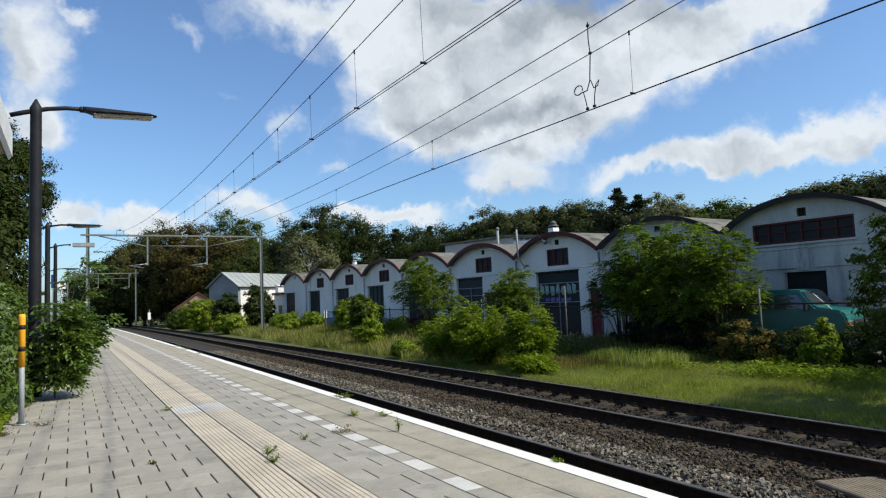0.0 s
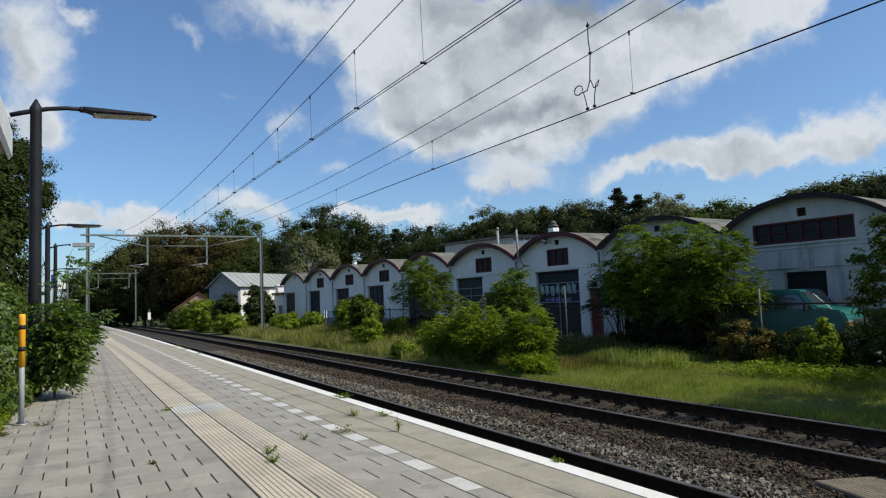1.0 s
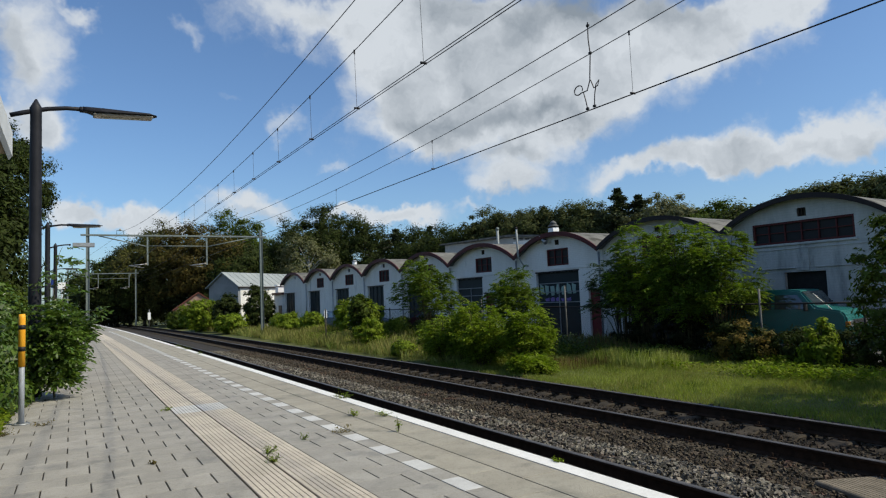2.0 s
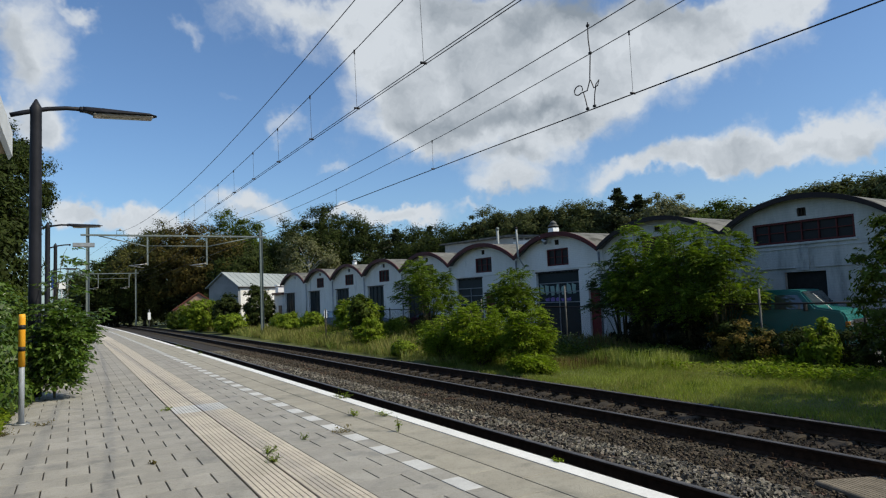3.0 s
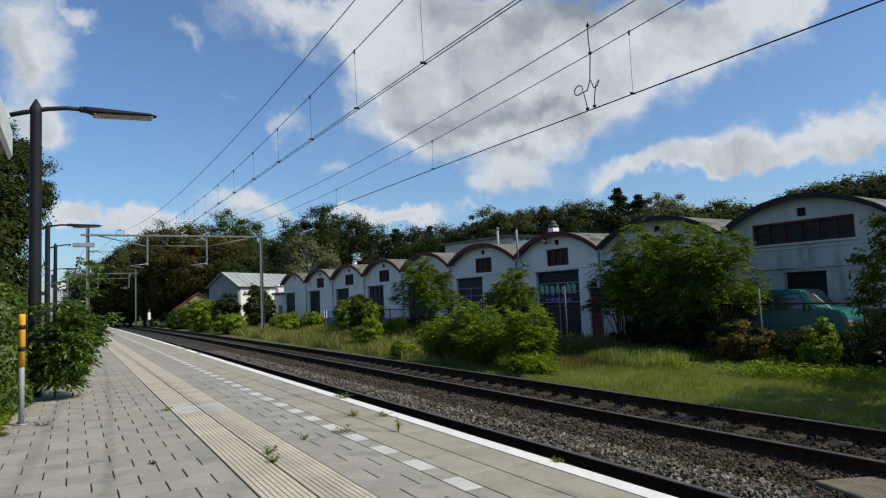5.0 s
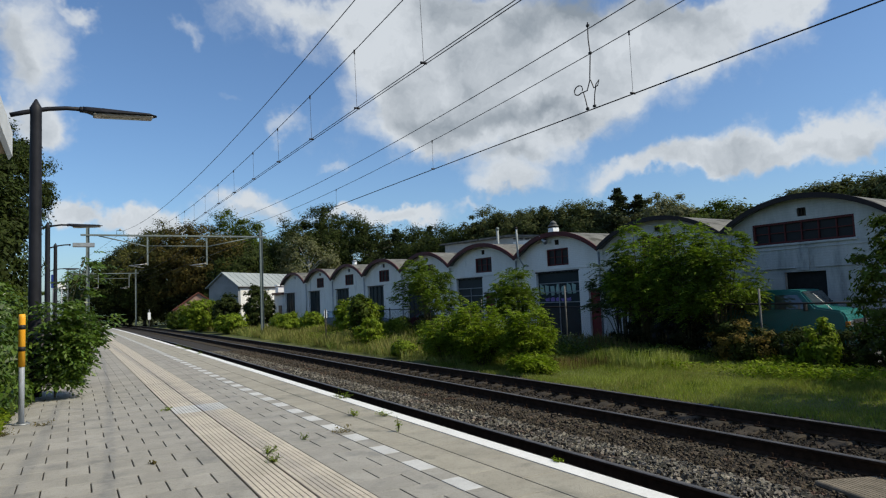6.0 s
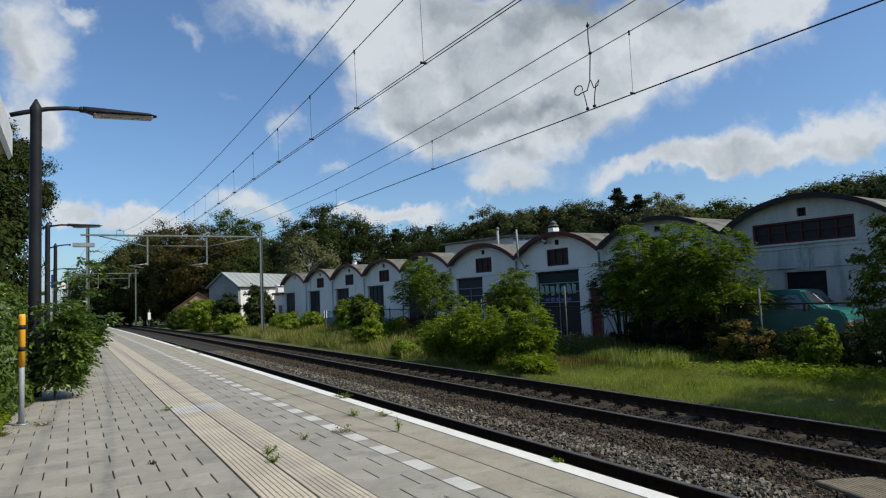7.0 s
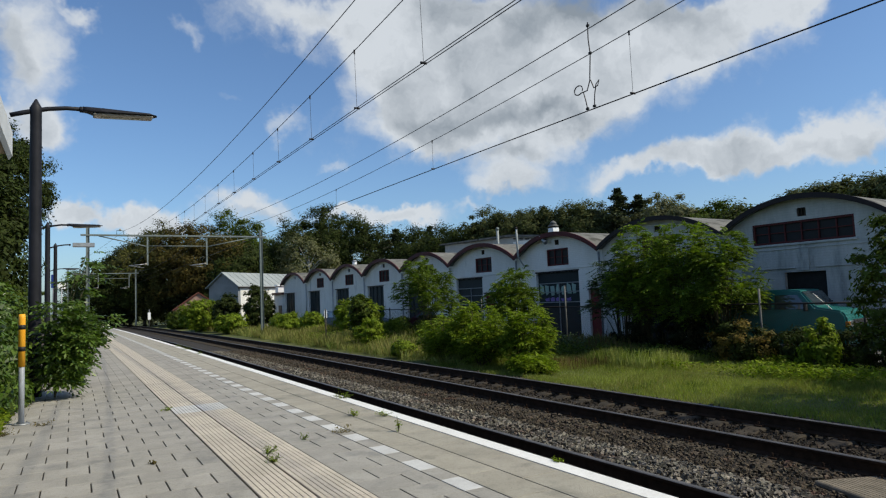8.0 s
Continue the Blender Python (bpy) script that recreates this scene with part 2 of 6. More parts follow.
REDDOOR = surface("red_door", (0.13, 0.016, 0.018), (0.18, 0.024, 0.024), 3.0, 0.55)
LEAF_A = surface("leaf_fresh", (0.125, 0.178, 0.014), (0.205, 0.265, 0.026), 1.5, 0.55, island=0.4, leaf=0.42)
LEAF_M = surface("leaf_feathered", (0.05, 0.088, 0.012), (0.1, 0.16, 0.024), 3.0, 0.36, island=0.45, leaf=0.33, spec=1.4)
# lit copy of LEAF_F: sunshine on the middle bushes put into the colour
LEAF_SUNLIT = surface("leaf_feather_sunlit", (0.095, 0.145, 0.018), (0.17, 0.23, 0.032), 0.7, 0.55, island=0.45, leaf=0.45)
# blue-green species tone, darkened further for the shade on the left-hand bush
LEAF_G = surface("leaf_blue_green_shaded", (0.045, 0.07, 0.025), (0.08, 0.115, 0.041), 0.8, 0.5, island=0.4, leaf=0.26, spec=0.8)
LEAF_B = surface("leaf_mid", (0.045, 0.068, 0.009), (0.082, 0.112, 0.015), 0.9, 0.55, island=0.4, leaf=0.3)
LEAF_C = surface("leaf_dark", (0.023, 0.0335, 0.007), (0.042, 0.056, 0.012), 0.5, 0.6, island=0.45, leaf=0.22)
LEAF_D = surface("leaf_bronze", (0.06, 0.05, 0.014), (0.105, 0.08, 0.021), 0.5, 0.6, island=0.4, leaf=0.25)
LEAF_E = surface("leaf_pale", (0.11, 0.115, 0.055), (0.16, 0.16, 0.08), 0.6, 0.6, island=0.35, leaf=0.3)
LEAF_P = surface("leaf_pine", (0.034, 0.045, 0.022), (0.056, 0.068, 0.034), 0.5, 0.65, island=0.45, leaf=0.12)
# dark oak leaf paled and greyed: distance haze put into the colour
LEAF_HAZE = surface("leaf_hazed", (0.052, 0.062, 0.02), (0.085, 0.095, 0.034), 0.5, 0.6, island=0.45, leaf=0.25)
LEAF_F = surface("leaf_feather_dull", (0.075, 0.115, 0.016), (0.135, 0.185, 0.028), 0.7, 0.55, island=0.4, leaf=0.42)
GRASS_T = surface("grass_tall", (0.19, 0.22, 0.055), (0.3, 0.32, 0.105), 0.5, 0.65, island=0.22, leaf=0.42, c3=(0.10, 0.15, 0.03), spot=(0.5, 0.66), spot_scale=0.9)
# near-black leaf colour that stands for deep shade under trees and bushes
LEAF_SHADE = surface("leaf_shade_tone", (0.012, 0.016, 0.006), (0.024, 0.03, 0.010), 0.5, 0.65, island=0.4, leaf=0.1)
BRICK = surface("old_brickwork", (0.24, 0.15, 0.12), (0.32, 0.21, 0.17), 2.0, 0.9, bump=0.4, bump_scale=14)
LEAF_H = surface("leaf_olive", (0.062, 0.064, 0.018), (0.108, 0.104, 0.03), 0.5, 0.6, island=0.45, leaf=0.3)
LEAF_Y = surface("leaf_yellowed", (0.095, 0.078, 0.018), (0.15, 0.11, 0.026), 0.8, 0.6, island=0.45, leaf=0.25)
BARK = surface("bark", (0.05, 0.04, 0.03), (0.10, 0.085, 0.065), 6.0, 0.95, bump=0.8, bump_scale=30, stretch=(1, 1, 0.3))
BIRCH = surface("pale_bark", (0.35, 0.33, 0.30), (0.48, 0.46, 0.42), 3.0, 0.9, c3=(0.08, 0.07, 0.06))
STEM = surface("green_stem", (0.06, 0.06, 0.025), (0.09, 0.075, 0.035), 8.0, 0.8)
GRASS_G = surface("grass_green", (0.195, 0.245, 0.036), (0.31, 0.35, 0.066), 0.5, 0.6, island=0.22, leaf=0.42, c3=(0.25, 0.23, 0.075), spot=(0.5, 0.68), spot_scale=0.7)
GRASS_W = surface("grass_greyed", (0.10, 0.125, 0.04), (0.165, 0.185, 0.07), 0.6, 0.7, island=0.25, leaf=0.4)
GRASS_D = surface("grass_dry", (0.2, 0.19, 0.06), (0.29, 0.265, 0.1), 0.5, 0.7, island=0.22, leaf=0.42)

# ---- mesh helpers ----


def part(name, bm, mat, parent=None, label=""):
    me = bpy.data.meshes.new(name)
    bm.to_mesh(me)
    bm.free()
    me.materials.append(mat)
    ob = new(name, me)
    ob.parent = parent
    return tagged(ob, label)


def np_mesh(name, verts, faces, mat, parent=None, label=""):
    """One mesh from equal-sided faces given as number arrays."""
    verts, faces = np.asarray(verts, np.float32), np.asarray(faces, np.int32)
    me = bpy.data.meshes.new(name)
    k = faces.shape[1]
    me.vertices.add(len(verts))
    me.vertices.foreach_set("co", verts.ravel())
    me.loops.add(faces.size)
    me.loops.foreach_set("vertex_index", faces.ravel())
    me.polygons.add(len(faces))
    me.polygons.foreach_set("loop_start", np.arange(0, faces.size, k, dtype=np.int32))
    me.update(calc_edges=True)
    me.shade_flat()
    me.materials.append(mat)
    ob = new(name, me)
    ob.parent = parent
    return tagged(ob, label)


def empty(name, m, label, category, group="", kind=""):
    ob = new(name)
    ob.matrix_world = m
    return tagged(ob, label, category, group, kind)


def box(bm, x0, x1, y0, y1, z0, z1, bevel=0.0):
    r = bmesh.ops.create_cube(bm, size=1.0, matrix=Matrix.Translation(((x0 + x1) / 2, (y0 + y1) / 2, (z0 + z1) / 2)) @ Matrix.Diagonal((x1 - x0, y1 - y0, z1 - z0, 1)))
    if bevel:
        edges = list({e for v in r["verts"] for e in v.link_edges})
        bmesh.ops.bevel(bm, geom=edges, offset=bevel, segments=1, affect="EDGES")
    return bm


def boxes(*rows, bevel=0.0):
    bm = bmesh.new()
    for r in rows:
        box(bm, *r, bevel=bevel)
    return bm


def tube(bm, pts, radii, sides=8):
    """A round bar through pts; radii one number or one per point."""
    pts = [Vector(p) for p in pts]
    if not hasattr(radii, "__len__"):
        radii = [radii] * len(pts)
    rings = []
    for i, p in enumerate(pts):
        d = (pts[min(i + 1, len(pts) - 1)] - pts[max(i - 1, 0)]).normalized()
        a = d.cross(Vector((0, 0, 1)) if abs(d.z) < 0.95 else Vector((0, 1, 0))).normalized()
        b = d.cross(a)
        rings.append([bm.verts.new(p + (a * math.cos(2 * math.pi * k / sides) + b * math.sin(2 * math.pi * k / sides)) * radii[i]) for k in range(sides)])
    for r0, r1 in zip(rings, rings[1:]):
        for k in range(sides):
            f = bm.faces.new((r0[k], r0[(k + 1) % sides], r1[(k + 1) % sides], r1[k]))
            f.smooth = sides > 6
    for r in (rings[0], list(reversed(rings[-1]))):
        bm.faces.new(list(reversed(r)))
    return bm


def tubes(*rows, sides=8):
    bm = bmesh.new()
    for pts, r in rows:
        tube(bm, pts, r, sides)
    return bm


def extrude_profile(pts, w0, w1, axis="x", chamfer=0.0):
    """A solid with the outline pts (two coordinates each) between w0 and w1 along an axis."""
    bm = bmesh.new()

    def place(p, w):
        return {"x": (w, p[0], p[1]), "y": (p[0], w, p[1]), "z": (p[0], p[1], w)}[axis]
    a = [bm.verts.new(place(p, w0)) for p in pts]
    b = [bm.verts.new(place(p, w1)) for p in pts]
    bm.faces.new(a)
    bm.faces.new(list(reversed(b)))
    for i in range(len(pts)):
        j = (i + 1) % len(pts)
        bm.faces.new((a[j], a[i], b[i], b[j]))
    bmesh.ops.recalc_face_normals(bm, faces=bm.faces)
    if chamfer:
        bmesh.ops.bevel(bm, geom=list(bm.edges), offset=chamfer, segments=2, affect="EDGES", clamp_overlap=True)
    return bm


def bend(y):
    """How far the line swings aside in the distance."""
    return -max(0.0, y - 20.0) ** 2 / 4000.0


RNG = np.random.default_rng(7)

# ---- ground, platform, tracks ----
RAIL_TOP, YARD_Z, VERGE_Z = -0.69, -0.85, -1.0


def ribbon(name, x0, x1, ys, z0, z1, mat, parent=None, label=""):
    """A long solid that follows the line's swing."""
    bm = bmesh.new()
    prev = None
    for y in ys:
        b = bend(y)
        ring = [bm.verts.new((x + b, y, z)) for x, z in ((x0, z0), (x1, z0), (x1, z1), (x0, z1))]
        if prev:
            for k in range(4):
                bm.faces.new((prev[k], prev[(k + 1) % 4], ring[(k + 1) % 4], ring[k]))
        else:
            bm.faces.new(ring)
        prev = ring
    bm.faces.new(list(reversed(prev)))
    bmesh.ops.recalc_face_normals(bm, faces=bm.faces)
    return part(name, bm, mat, parent, label)


YS = [-12, 0, 10, 20, 26, 32, 38, 44, 50, 58, 66, 76, 88, 100, 115, 130]


def make_ground():
    bm = bmesh.new()
    bmesh.ops.create_grid(bm, x_segments=60, y_segments=60, size=2200)
    for v in bm.verts:
        v.co.z = VERGE_Z
    g = part("ground", bm, GROUND)
    tagged(g, "grassy open ground stretching to the woods", "ground", kind="structure")
    yard = part("yard", boxes((17.5, 60, -20, 75, -1.2, YARD_Z)), YARD)
    tagged(yard, "worn grey paved yard before the hangars", "yard", kind="structure")
    bed = ribbon("soil_bed", -14, -0.78, YS, -1.2, -0.02, SOIL)
    tagged(bed, "bare dark soil bed behind the platform", "soil bed", kind="structure")


make_ground()


def tile_mesh(w, l, mat, h=0.05, ch=0.0022):
    """One paving tile with chamfered top edges, centred on its top."""
    bm = bmesh.new()
    r = bmesh.ops.create_cube(bm, size=1.0, matrix=Matrix.Translation((0, 0, -h / 2)) @ Matrix.Diagonal((w, l, h, 1)))
    bmesh.ops.bevel(bm, geom=[e for e in bm.edges if all(v.co.z > -0.001 for v in e.verts)], offset=ch, segments=1, affect="EDGES")
    me = bpy.data.meshes.new("tile")
    bm.to_mesh(me)
    bm.free()
    me.materials.append(mat)
    return me


def tactile_mesh(w, l, mat):
    """A guidance tile with raised ribs along the line."""
    bm = bmesh.new()
    box(bm, -w / 2, w / 2, -l / 2, l / 2, -0.05, 0.0)
    for f in bm.faces:
        f.material_index = 1
    for k in range(8):
        x = -w / 2 + w * (k + 0.5) / 8
        r = [bm.verts.new(p) for p in ((x - 0.0168, -l / 2, 0.0005), (x + 0.0168, -l / 2, 0.0005), (x + 0.0142, -l / 2, 0.005), (x - 0.0142, -l / 2, 0.005),
                                       (x - 0.0168, l / 2, 0.0005), (x + 0.0168, l / 2, 0.0005), (x + 0.0142, l / 2, 0.005), (x - 0.0142, l / 2, 0.005))]
        for q in ((0, 1, 2, 3), (7, 6, 5, 4), (1, 5, 6, 2), (3, 2, 6, 7), (0, 3, 7, 4)):
            bm.faces.new([r[i] for i in q])
    me = bpy.data.meshes.new("tactile")
    bm.to_mesh(me)
    bm.free()
    me.materials.append(mat)
    me.materials.append(GROOVE)
    return me


PLATFORM = None


def make_platform():
    global PLATFORM
    base = ribbon("platform", -0.78, 2.99, YS, -1.0, -0.011, JOINT)
    PLATFORM = tagged(base, "grey tiled railway platform with sandy joints", "platform", kind="structure")
    edge = ribbon("edge_beam", 2.853, 2.985, YS, -0.6, 0.004, EDGEWHITE, base, "white painted platform edge")
    return base


make_platform()


def lay(me, x, y, name, tilt=0.0):
    ob = new(name, me)
    ob.parent = PLATFORM
    ob.matrix_basis = pose(x + bend(y), y, 0.0, random.uniform(-tilt, tilt), random.uniform(-tilt, tilt), random.uniform(-0.35, 0.35))
    return ob


TRACK_NEAR, TRACK_FAR, HALF = 4.392, 8.072, 0.7525


def rail_profile():
    return [(-0.075, -0.172), (0.075, -0.172), (0.075, -0.160), (0.012, -0.140), (0.009, -0.045), (0.036, -0.032), (0.036, -0.006), (0.026, 0.0), (-0.026, 0.0), (-0.036, -0.006),
            (-0.036, -0.032), (-0.009, -0.045), (-0.012, -0.140), (-0.075, -0.160)]


def make_rail(x, parent):
    bm = bmesh.new()
    prev = None
    prof = rail_profile()
    for y in YS:
        ring = [bm.verts.new((x + px + bend(y), y, RAIL_TOP + pz)) for px, pz in prof]
        if prev:
            for k in range(len(prof)):
                f = bm.faces.new((prev[k], prev[(k + 1) % len(prof)], ring[(k + 1) % len(prof)], ring[k]))
                f.material_index = 1 if k in (7, 8, 6) else 0
        prev = ring
    bmesh.ops.recalc_face_normals(bm, faces=bm.faces)
    ob = part("rail", bm, STEEL_DARK, parent)
    ob.data.materials.append(STEEL)
    return ob


def make_track(cx, label):
    tr = empty("railway_track", pose(0, 0, 0), label, "railway track", "two running tracks", "structure")
    for s in (-1, 1):
        make_rail(cx + s * HALF, tr)
    # sleepers: cast concrete with sloping shoulders, and the clips on them
    prof = [(-1.28, -0.12), (1.28, -0.12), (1.28, 0.0), (0.45, 0.0), (0.35, -0.035), (-0.35, -0.035), (-0.45, 0.0), (-1.28, 0.0)]
    bm = extrude_profile(prof, -0.13, 0.13, "y")
    sl = bpy.data.meshes.new("sleeper")
    bmesh.ops.bevel(bm, geom=[e for e in bm.edges if all(v.co.z > -0.05 for v in e.verts)], offset=0.02, segments=1, affect="EDGES")
    bm.to_mesh(sl)
    bm.free()
    sl.materials.append(SLEEPER)
    clip = bmesh.new()
    for s in (-1, 1):
        for d in (-1, 1):
            x = s * HALF + d * 0.115
            box(clip, x - 0.045, x + 0.045, -0.06, 0.06, 0.0, 0.022, 0.006)
            tube(clip, [(x, -0.05, 0.02), (x - d * 0.03, -0.05, 0.055), (x - d * 0.045, 0.0, 0.045), (x - d * 0.03, 0.05, 0.055), (x, 0.05, 0.02)], 0.009, 5)
            tube(clip, [(x + d * 0.01, 0, 0.02), (x + d * 0.01, 0, 0.07)], 0.011, 5)
    cl = bpy.data.meshes.new("rail_clip")
    clip.to_mesh(cl)
    clip.free()
    cl.materials.append(STEEL_DARK)
    for i in range(-23, 110):
        y = 1.9 + 0.6 * i
        for nm, me in (("sleeper", sl), ("fastening", cl)) if y < 42 else (("sleeper", sl),):
            ob = new(nm, me)
            ob.parent = tr
            ob.matrix_basis = pose(cx + bend(y), y + (random.uniform(-0.012, 0.012) if nm == "sleeper" else 0), RAIL_TOP - 0.175, 0, 0, random.uniform(-0.3, 0.3))
    return tr


make_track(TRACK_NEAR, "railway track along the platform edge on concrete sleepers")
make_track(TRACK_FAR, "rusty railway track on concrete sleepers beside the verge")


def make_ballast():
    bm = bmesh.new()
    prev = None
    prof = [(2.99, -1.0), (2.99, -0.92), (3.1, -0.885), (5.75, -0.885), (6.0, -0.90), (6.4, -0.91), (6.7, -0.905), (7.3, -0.93), (8.85, -0.93), (9.4, -0.905), (10.25, -1.0)]
    ys = list(np.arange(-12, 40, 0.5)) + YS[8:]
    for y in ys:
        ring = [bm.verts.new((x + bend(y), y, z + 0.012 * noise.noise((x * 3, y * 2, 0)))) for x, z in prof]
        if prev:
            for k in range(len(prof) - 1):
                bm.faces.new((prev[k], prev[k + 1], ring[k + 1], ring[k]))
        prev = ring
    bmesh.ops.recalc_face_normals(bm, faces=bm.faces)
    ob = part("ballast_bed", bm, BALLAST)
    tagged(ob, "stained crushed stone ballast bed, darkened for shade between stones", "ballast", kind="structure")


make_ballast()

# ---- hangars ----
HANGAR_K, HANGAR_SLOPE = 21.552, -0.0725     # front wall line: x = K + slope * y
EAVE, CROWN = 3.05, 3.98


def front_x(y):
    return HANGAR_K + HANGAR_SLOPE * y


def arch_z(u, half):
    """Height of the arched roofline at u metres from the middle."""
    rise = CROWN - EAVE
    r = (half * half + rise * rise) / (2 * rise)
    return EAVE + math.sqrt(max(0.0, r * r - u * u)) - (r - rise)


def arched_wall(half, openings, thick=0.28):
    """Front wall under the arch; u along the wall, z up; openings are (u0, u1, z0, z1) and go through."""
    cuts = sorted({round(v, 4) for v in [-half + 2 * half * k / 28 for k in range(29)] + [v for o in openings for v in o[:2]]})
    bm = bmesh.new()
    for a, b in zip(cuts, cuts[1:]):
        if b - a < 0.002:
            continue
        mid = (a + b) / 2
        spans = [(YARD_Z - 0.1, None)]
        for u0, u1, z0, z1 in sorted(openings, key=lambda o: o[2]):
            if u0 < mid < u1:
                lo = spans.pop()[0]
                if z0 > lo + 0.01:
                    spans.append((lo, z0))
                spans.append((z1, None))
        for lo, hi in spans:
            ta, tb = (hi, hi) if hi is not None else (arch_z(a, half), arch_z(b, half))
            q = [(a, lo), (b, lo), (b, tb), (a, ta)]
            vf = [bm.verts.new((0.0, u, z)) for u, z in q]
            vb = [bm.verts.new((thick, u, z)) for u, z in q]
            bm.faces.new(list(reversed(vf)))
            bm.faces.new(vb)
            for i in range(4):
                j = (i + 1) % 4
                bm.faces.new((vf[i], vf[j], vb[j], vb[i]))
    bmesh.ops.remove_doubles(bm, verts=bm.verts, dist=0.001)
    return bm


def arch_band(half, lift0, lift1, x0, x1, over=0.0, n=36):
    """A curved sheet that follows the arch, between two depths."""
    bm = bmesh.new()
    prev = None
    for k in range(n + 1):
        u = -(half + over) + 2 * (half + over) * k / n
        e = 0.02 if abs(u) > half else 0
        z = arch_z(max(-half, min(half, u)), half) - e
        ring = [bm.verts.new((x, u, z + l)) for x, l in ((x0, lift0), (x1, lift0), (x1, lift1), (x0, lift1))]
        if prev:
            for i in range(4):
                f = bm.faces.new((prev[i], prev[(i + 1) % 4], ring[(i + 1) % 4], ring[i]))
        else:
            bm.faces.new(ring)
        prev = ring
    bm.faces.new(list(reversed(prev)))
    bmesh.ops.recalc_face_normals(bm, faces=bm.faces)
    return bm


def hangar(y0, y1, style, label):
    """One arched hangar; y0 and y1 are the ends of its front wall along the row."""
    ym, half = (y0 + y1) / 2, abs(y1 - y0) / 2 / math.cos(math.atan(HANGAR_SLOPE))
    h = empty("hangar", pose(front_x(ym), ym, 0, 0, 0, math.degrees(-math.atan(HANGAR_SLOPE))), label, "hangar", "row of arched hangars")
    edge = style.get("edge", REDEDGE)
    wins, doors = style.get("windows", ()), style.get("doors", ())
    vent = style.get("vent", (-0.14, 0.14, 3.5, 3.74))
    ops = list(wins) + [d[:4] for d in doors] + ([vent] if vent else [])
    wall = style.get("wall", HWHITE)
    part("front_wall", arched_wall(half, ops), wall, h)
    part("roof", arch_band(half, 0.0, 0.09, -0.30, 17.0), ROOF, h)
    part("bargeboard", arch_band(half, *((-0.05, 0.12) if edge is DARKEDGE else (-0.09, 0.125)), -0.36, -0.303), edge, h)
    bm = boxes((0.3, 16.8, -half + 0.02, -half + 0.2, YARD_Z - 0.1, EAVE - 0.02), (0.3, 16.8, half - 0.2, half - 0.02, YARD_Z - 0.1, EAVE - 0.02),
               (16.8, 17.0, -half, half, YARD_Z - 0.1, EAVE + 0.1))
    part("side_wall", bm, wall, h)
    part("ledge", boxes((-0.03, -0.002, -half + 0.1, half - 0.1, 2.34, 2.39), bevel=0.008), wall, h)
    for u0, u1, z0, z1 in wins:
        wn = part("window", boxes((0.10, 0.13, u0 - 0.005, u1 + 0.005, z0 - 0.005, z1 + 0.005)), DARKWIN, h)
        rows = [(0.02, 0.12, u0, u0 + 0.07, z0, z1), (0.02, 0.12, u1 - 0.07, u1, z0, z1), (0.02, 0.12, u0 + 0.07, u1 - 0.07, z0, z0 + 0.07), (0.02, 0.12, u0 + 0.07, u1 - 0.07, z1 - 0.07, z1)]
        part("frame", boxes(*rows, bevel=0.006), REDFRAME, wn)
        bays = max(2, round((u1 - u0) / 0.52))
        for k in range(1, bays):
            u = u0 + (u1 - u0) * k / bays
            part("mullion", boxes((0.04, 0.12, u - 0.022, u + 0.022, z0 + 0.07, z1 - 0.07), bevel=0.005), REDFRAME, wn)
        zc = z0 + (z1 - z0) * 0.52
        part("glazing_bar", boxes((0.05, 0.11, u0 + 0.07, u1 - 0.07, zc - 0.015, zc + 0.015)), REDFRAME, wn)
    if vent:
        vt = part("vent", boxes((0.14, 0.17, vent[0] - 0.005, vent[1] + 0.005, vent[2] - 0.005, vent[3] + 0.005)), BLACK, h)
        for k in range(3):
            u = vent[0] + (vent[1] - vent[0]) * (k + 0.5) / 3
            part("louvre", boxes((0.01, 0.10, u - 0.02, u + 0.02, vent[2], vent[3])), SLEEPER, vt)
    for d in doors:
        u0, u1, z0, z1, kind = d
        mat = {"teal": TEALDOOR, "red": REDDOOR, "dark": BLACK, "grey": GREYMETAL}[kind]
        dr = part("door", boxes((0.14, 0.2, u0 - 0.01, u1 + 0.01, z0, z1 + 0.01)), mat, h)
        if kind != "dark":
            part("lintel", boxes((-0.015, 0.10, u0 - 0.05, u1 + 0.05, z1, z1 + 0.06), bevel=0.006), DARKEDGE, dr)
        if u1 - u0 > 1.8:
            for k in (2,) if style.get("glazed") else (1, 2, 3):
                u = u0 + (u1 - u0) * k / 4
                part("rib", boxes((0.10, 0.14, u - 0.018, u + 0.018, z0, 1.7 if style.get("glazed") else z1)), DOORRAIL if style.get("glazed") else mat, dr)
            for z in (0.8, 1.28, 1.7):
                part("rail", boxes((0.09, 0.14, u0, u1, z - 0.02, z + 0.02)), DOORRAIL if style.get("glazed") else mat, dr)
    if style.get("pilaster"):
        part("pilaster", boxes((-0.035, -0.002, -0.12, 0.16, 1.62, 2.335), bevel=0.006), wall, h)
        for u0, u1 in ((-2.3, -0.3), (0.32, 1.55)):
            part("string_course", boxes((-0.05, -0.002, u0, u1, 1.70, 1.735), bevel=0.008), wall, h)
        part("sill", boxes((-0.06, 0.01, -1.62, 1.79, 2.47, 2.545), bevel=0.01), wall, h)
    if style.get("pipe"):
        part("downpipe", tubes(([(-0.1, -half + 0.12, EAVE - 0.1), (-0.1, -half + 0.12, YARD_Z)], 0.045)), GREYMETAL, h)
    return h


Y_EDGES = [60.2, 54.4, 48.9, 43.4, 37.95, 32.4, 26.5, 20.95, 15.1, 9.6]
W_SMALL = (-0.72, 0.72, 2.52, 3.32)


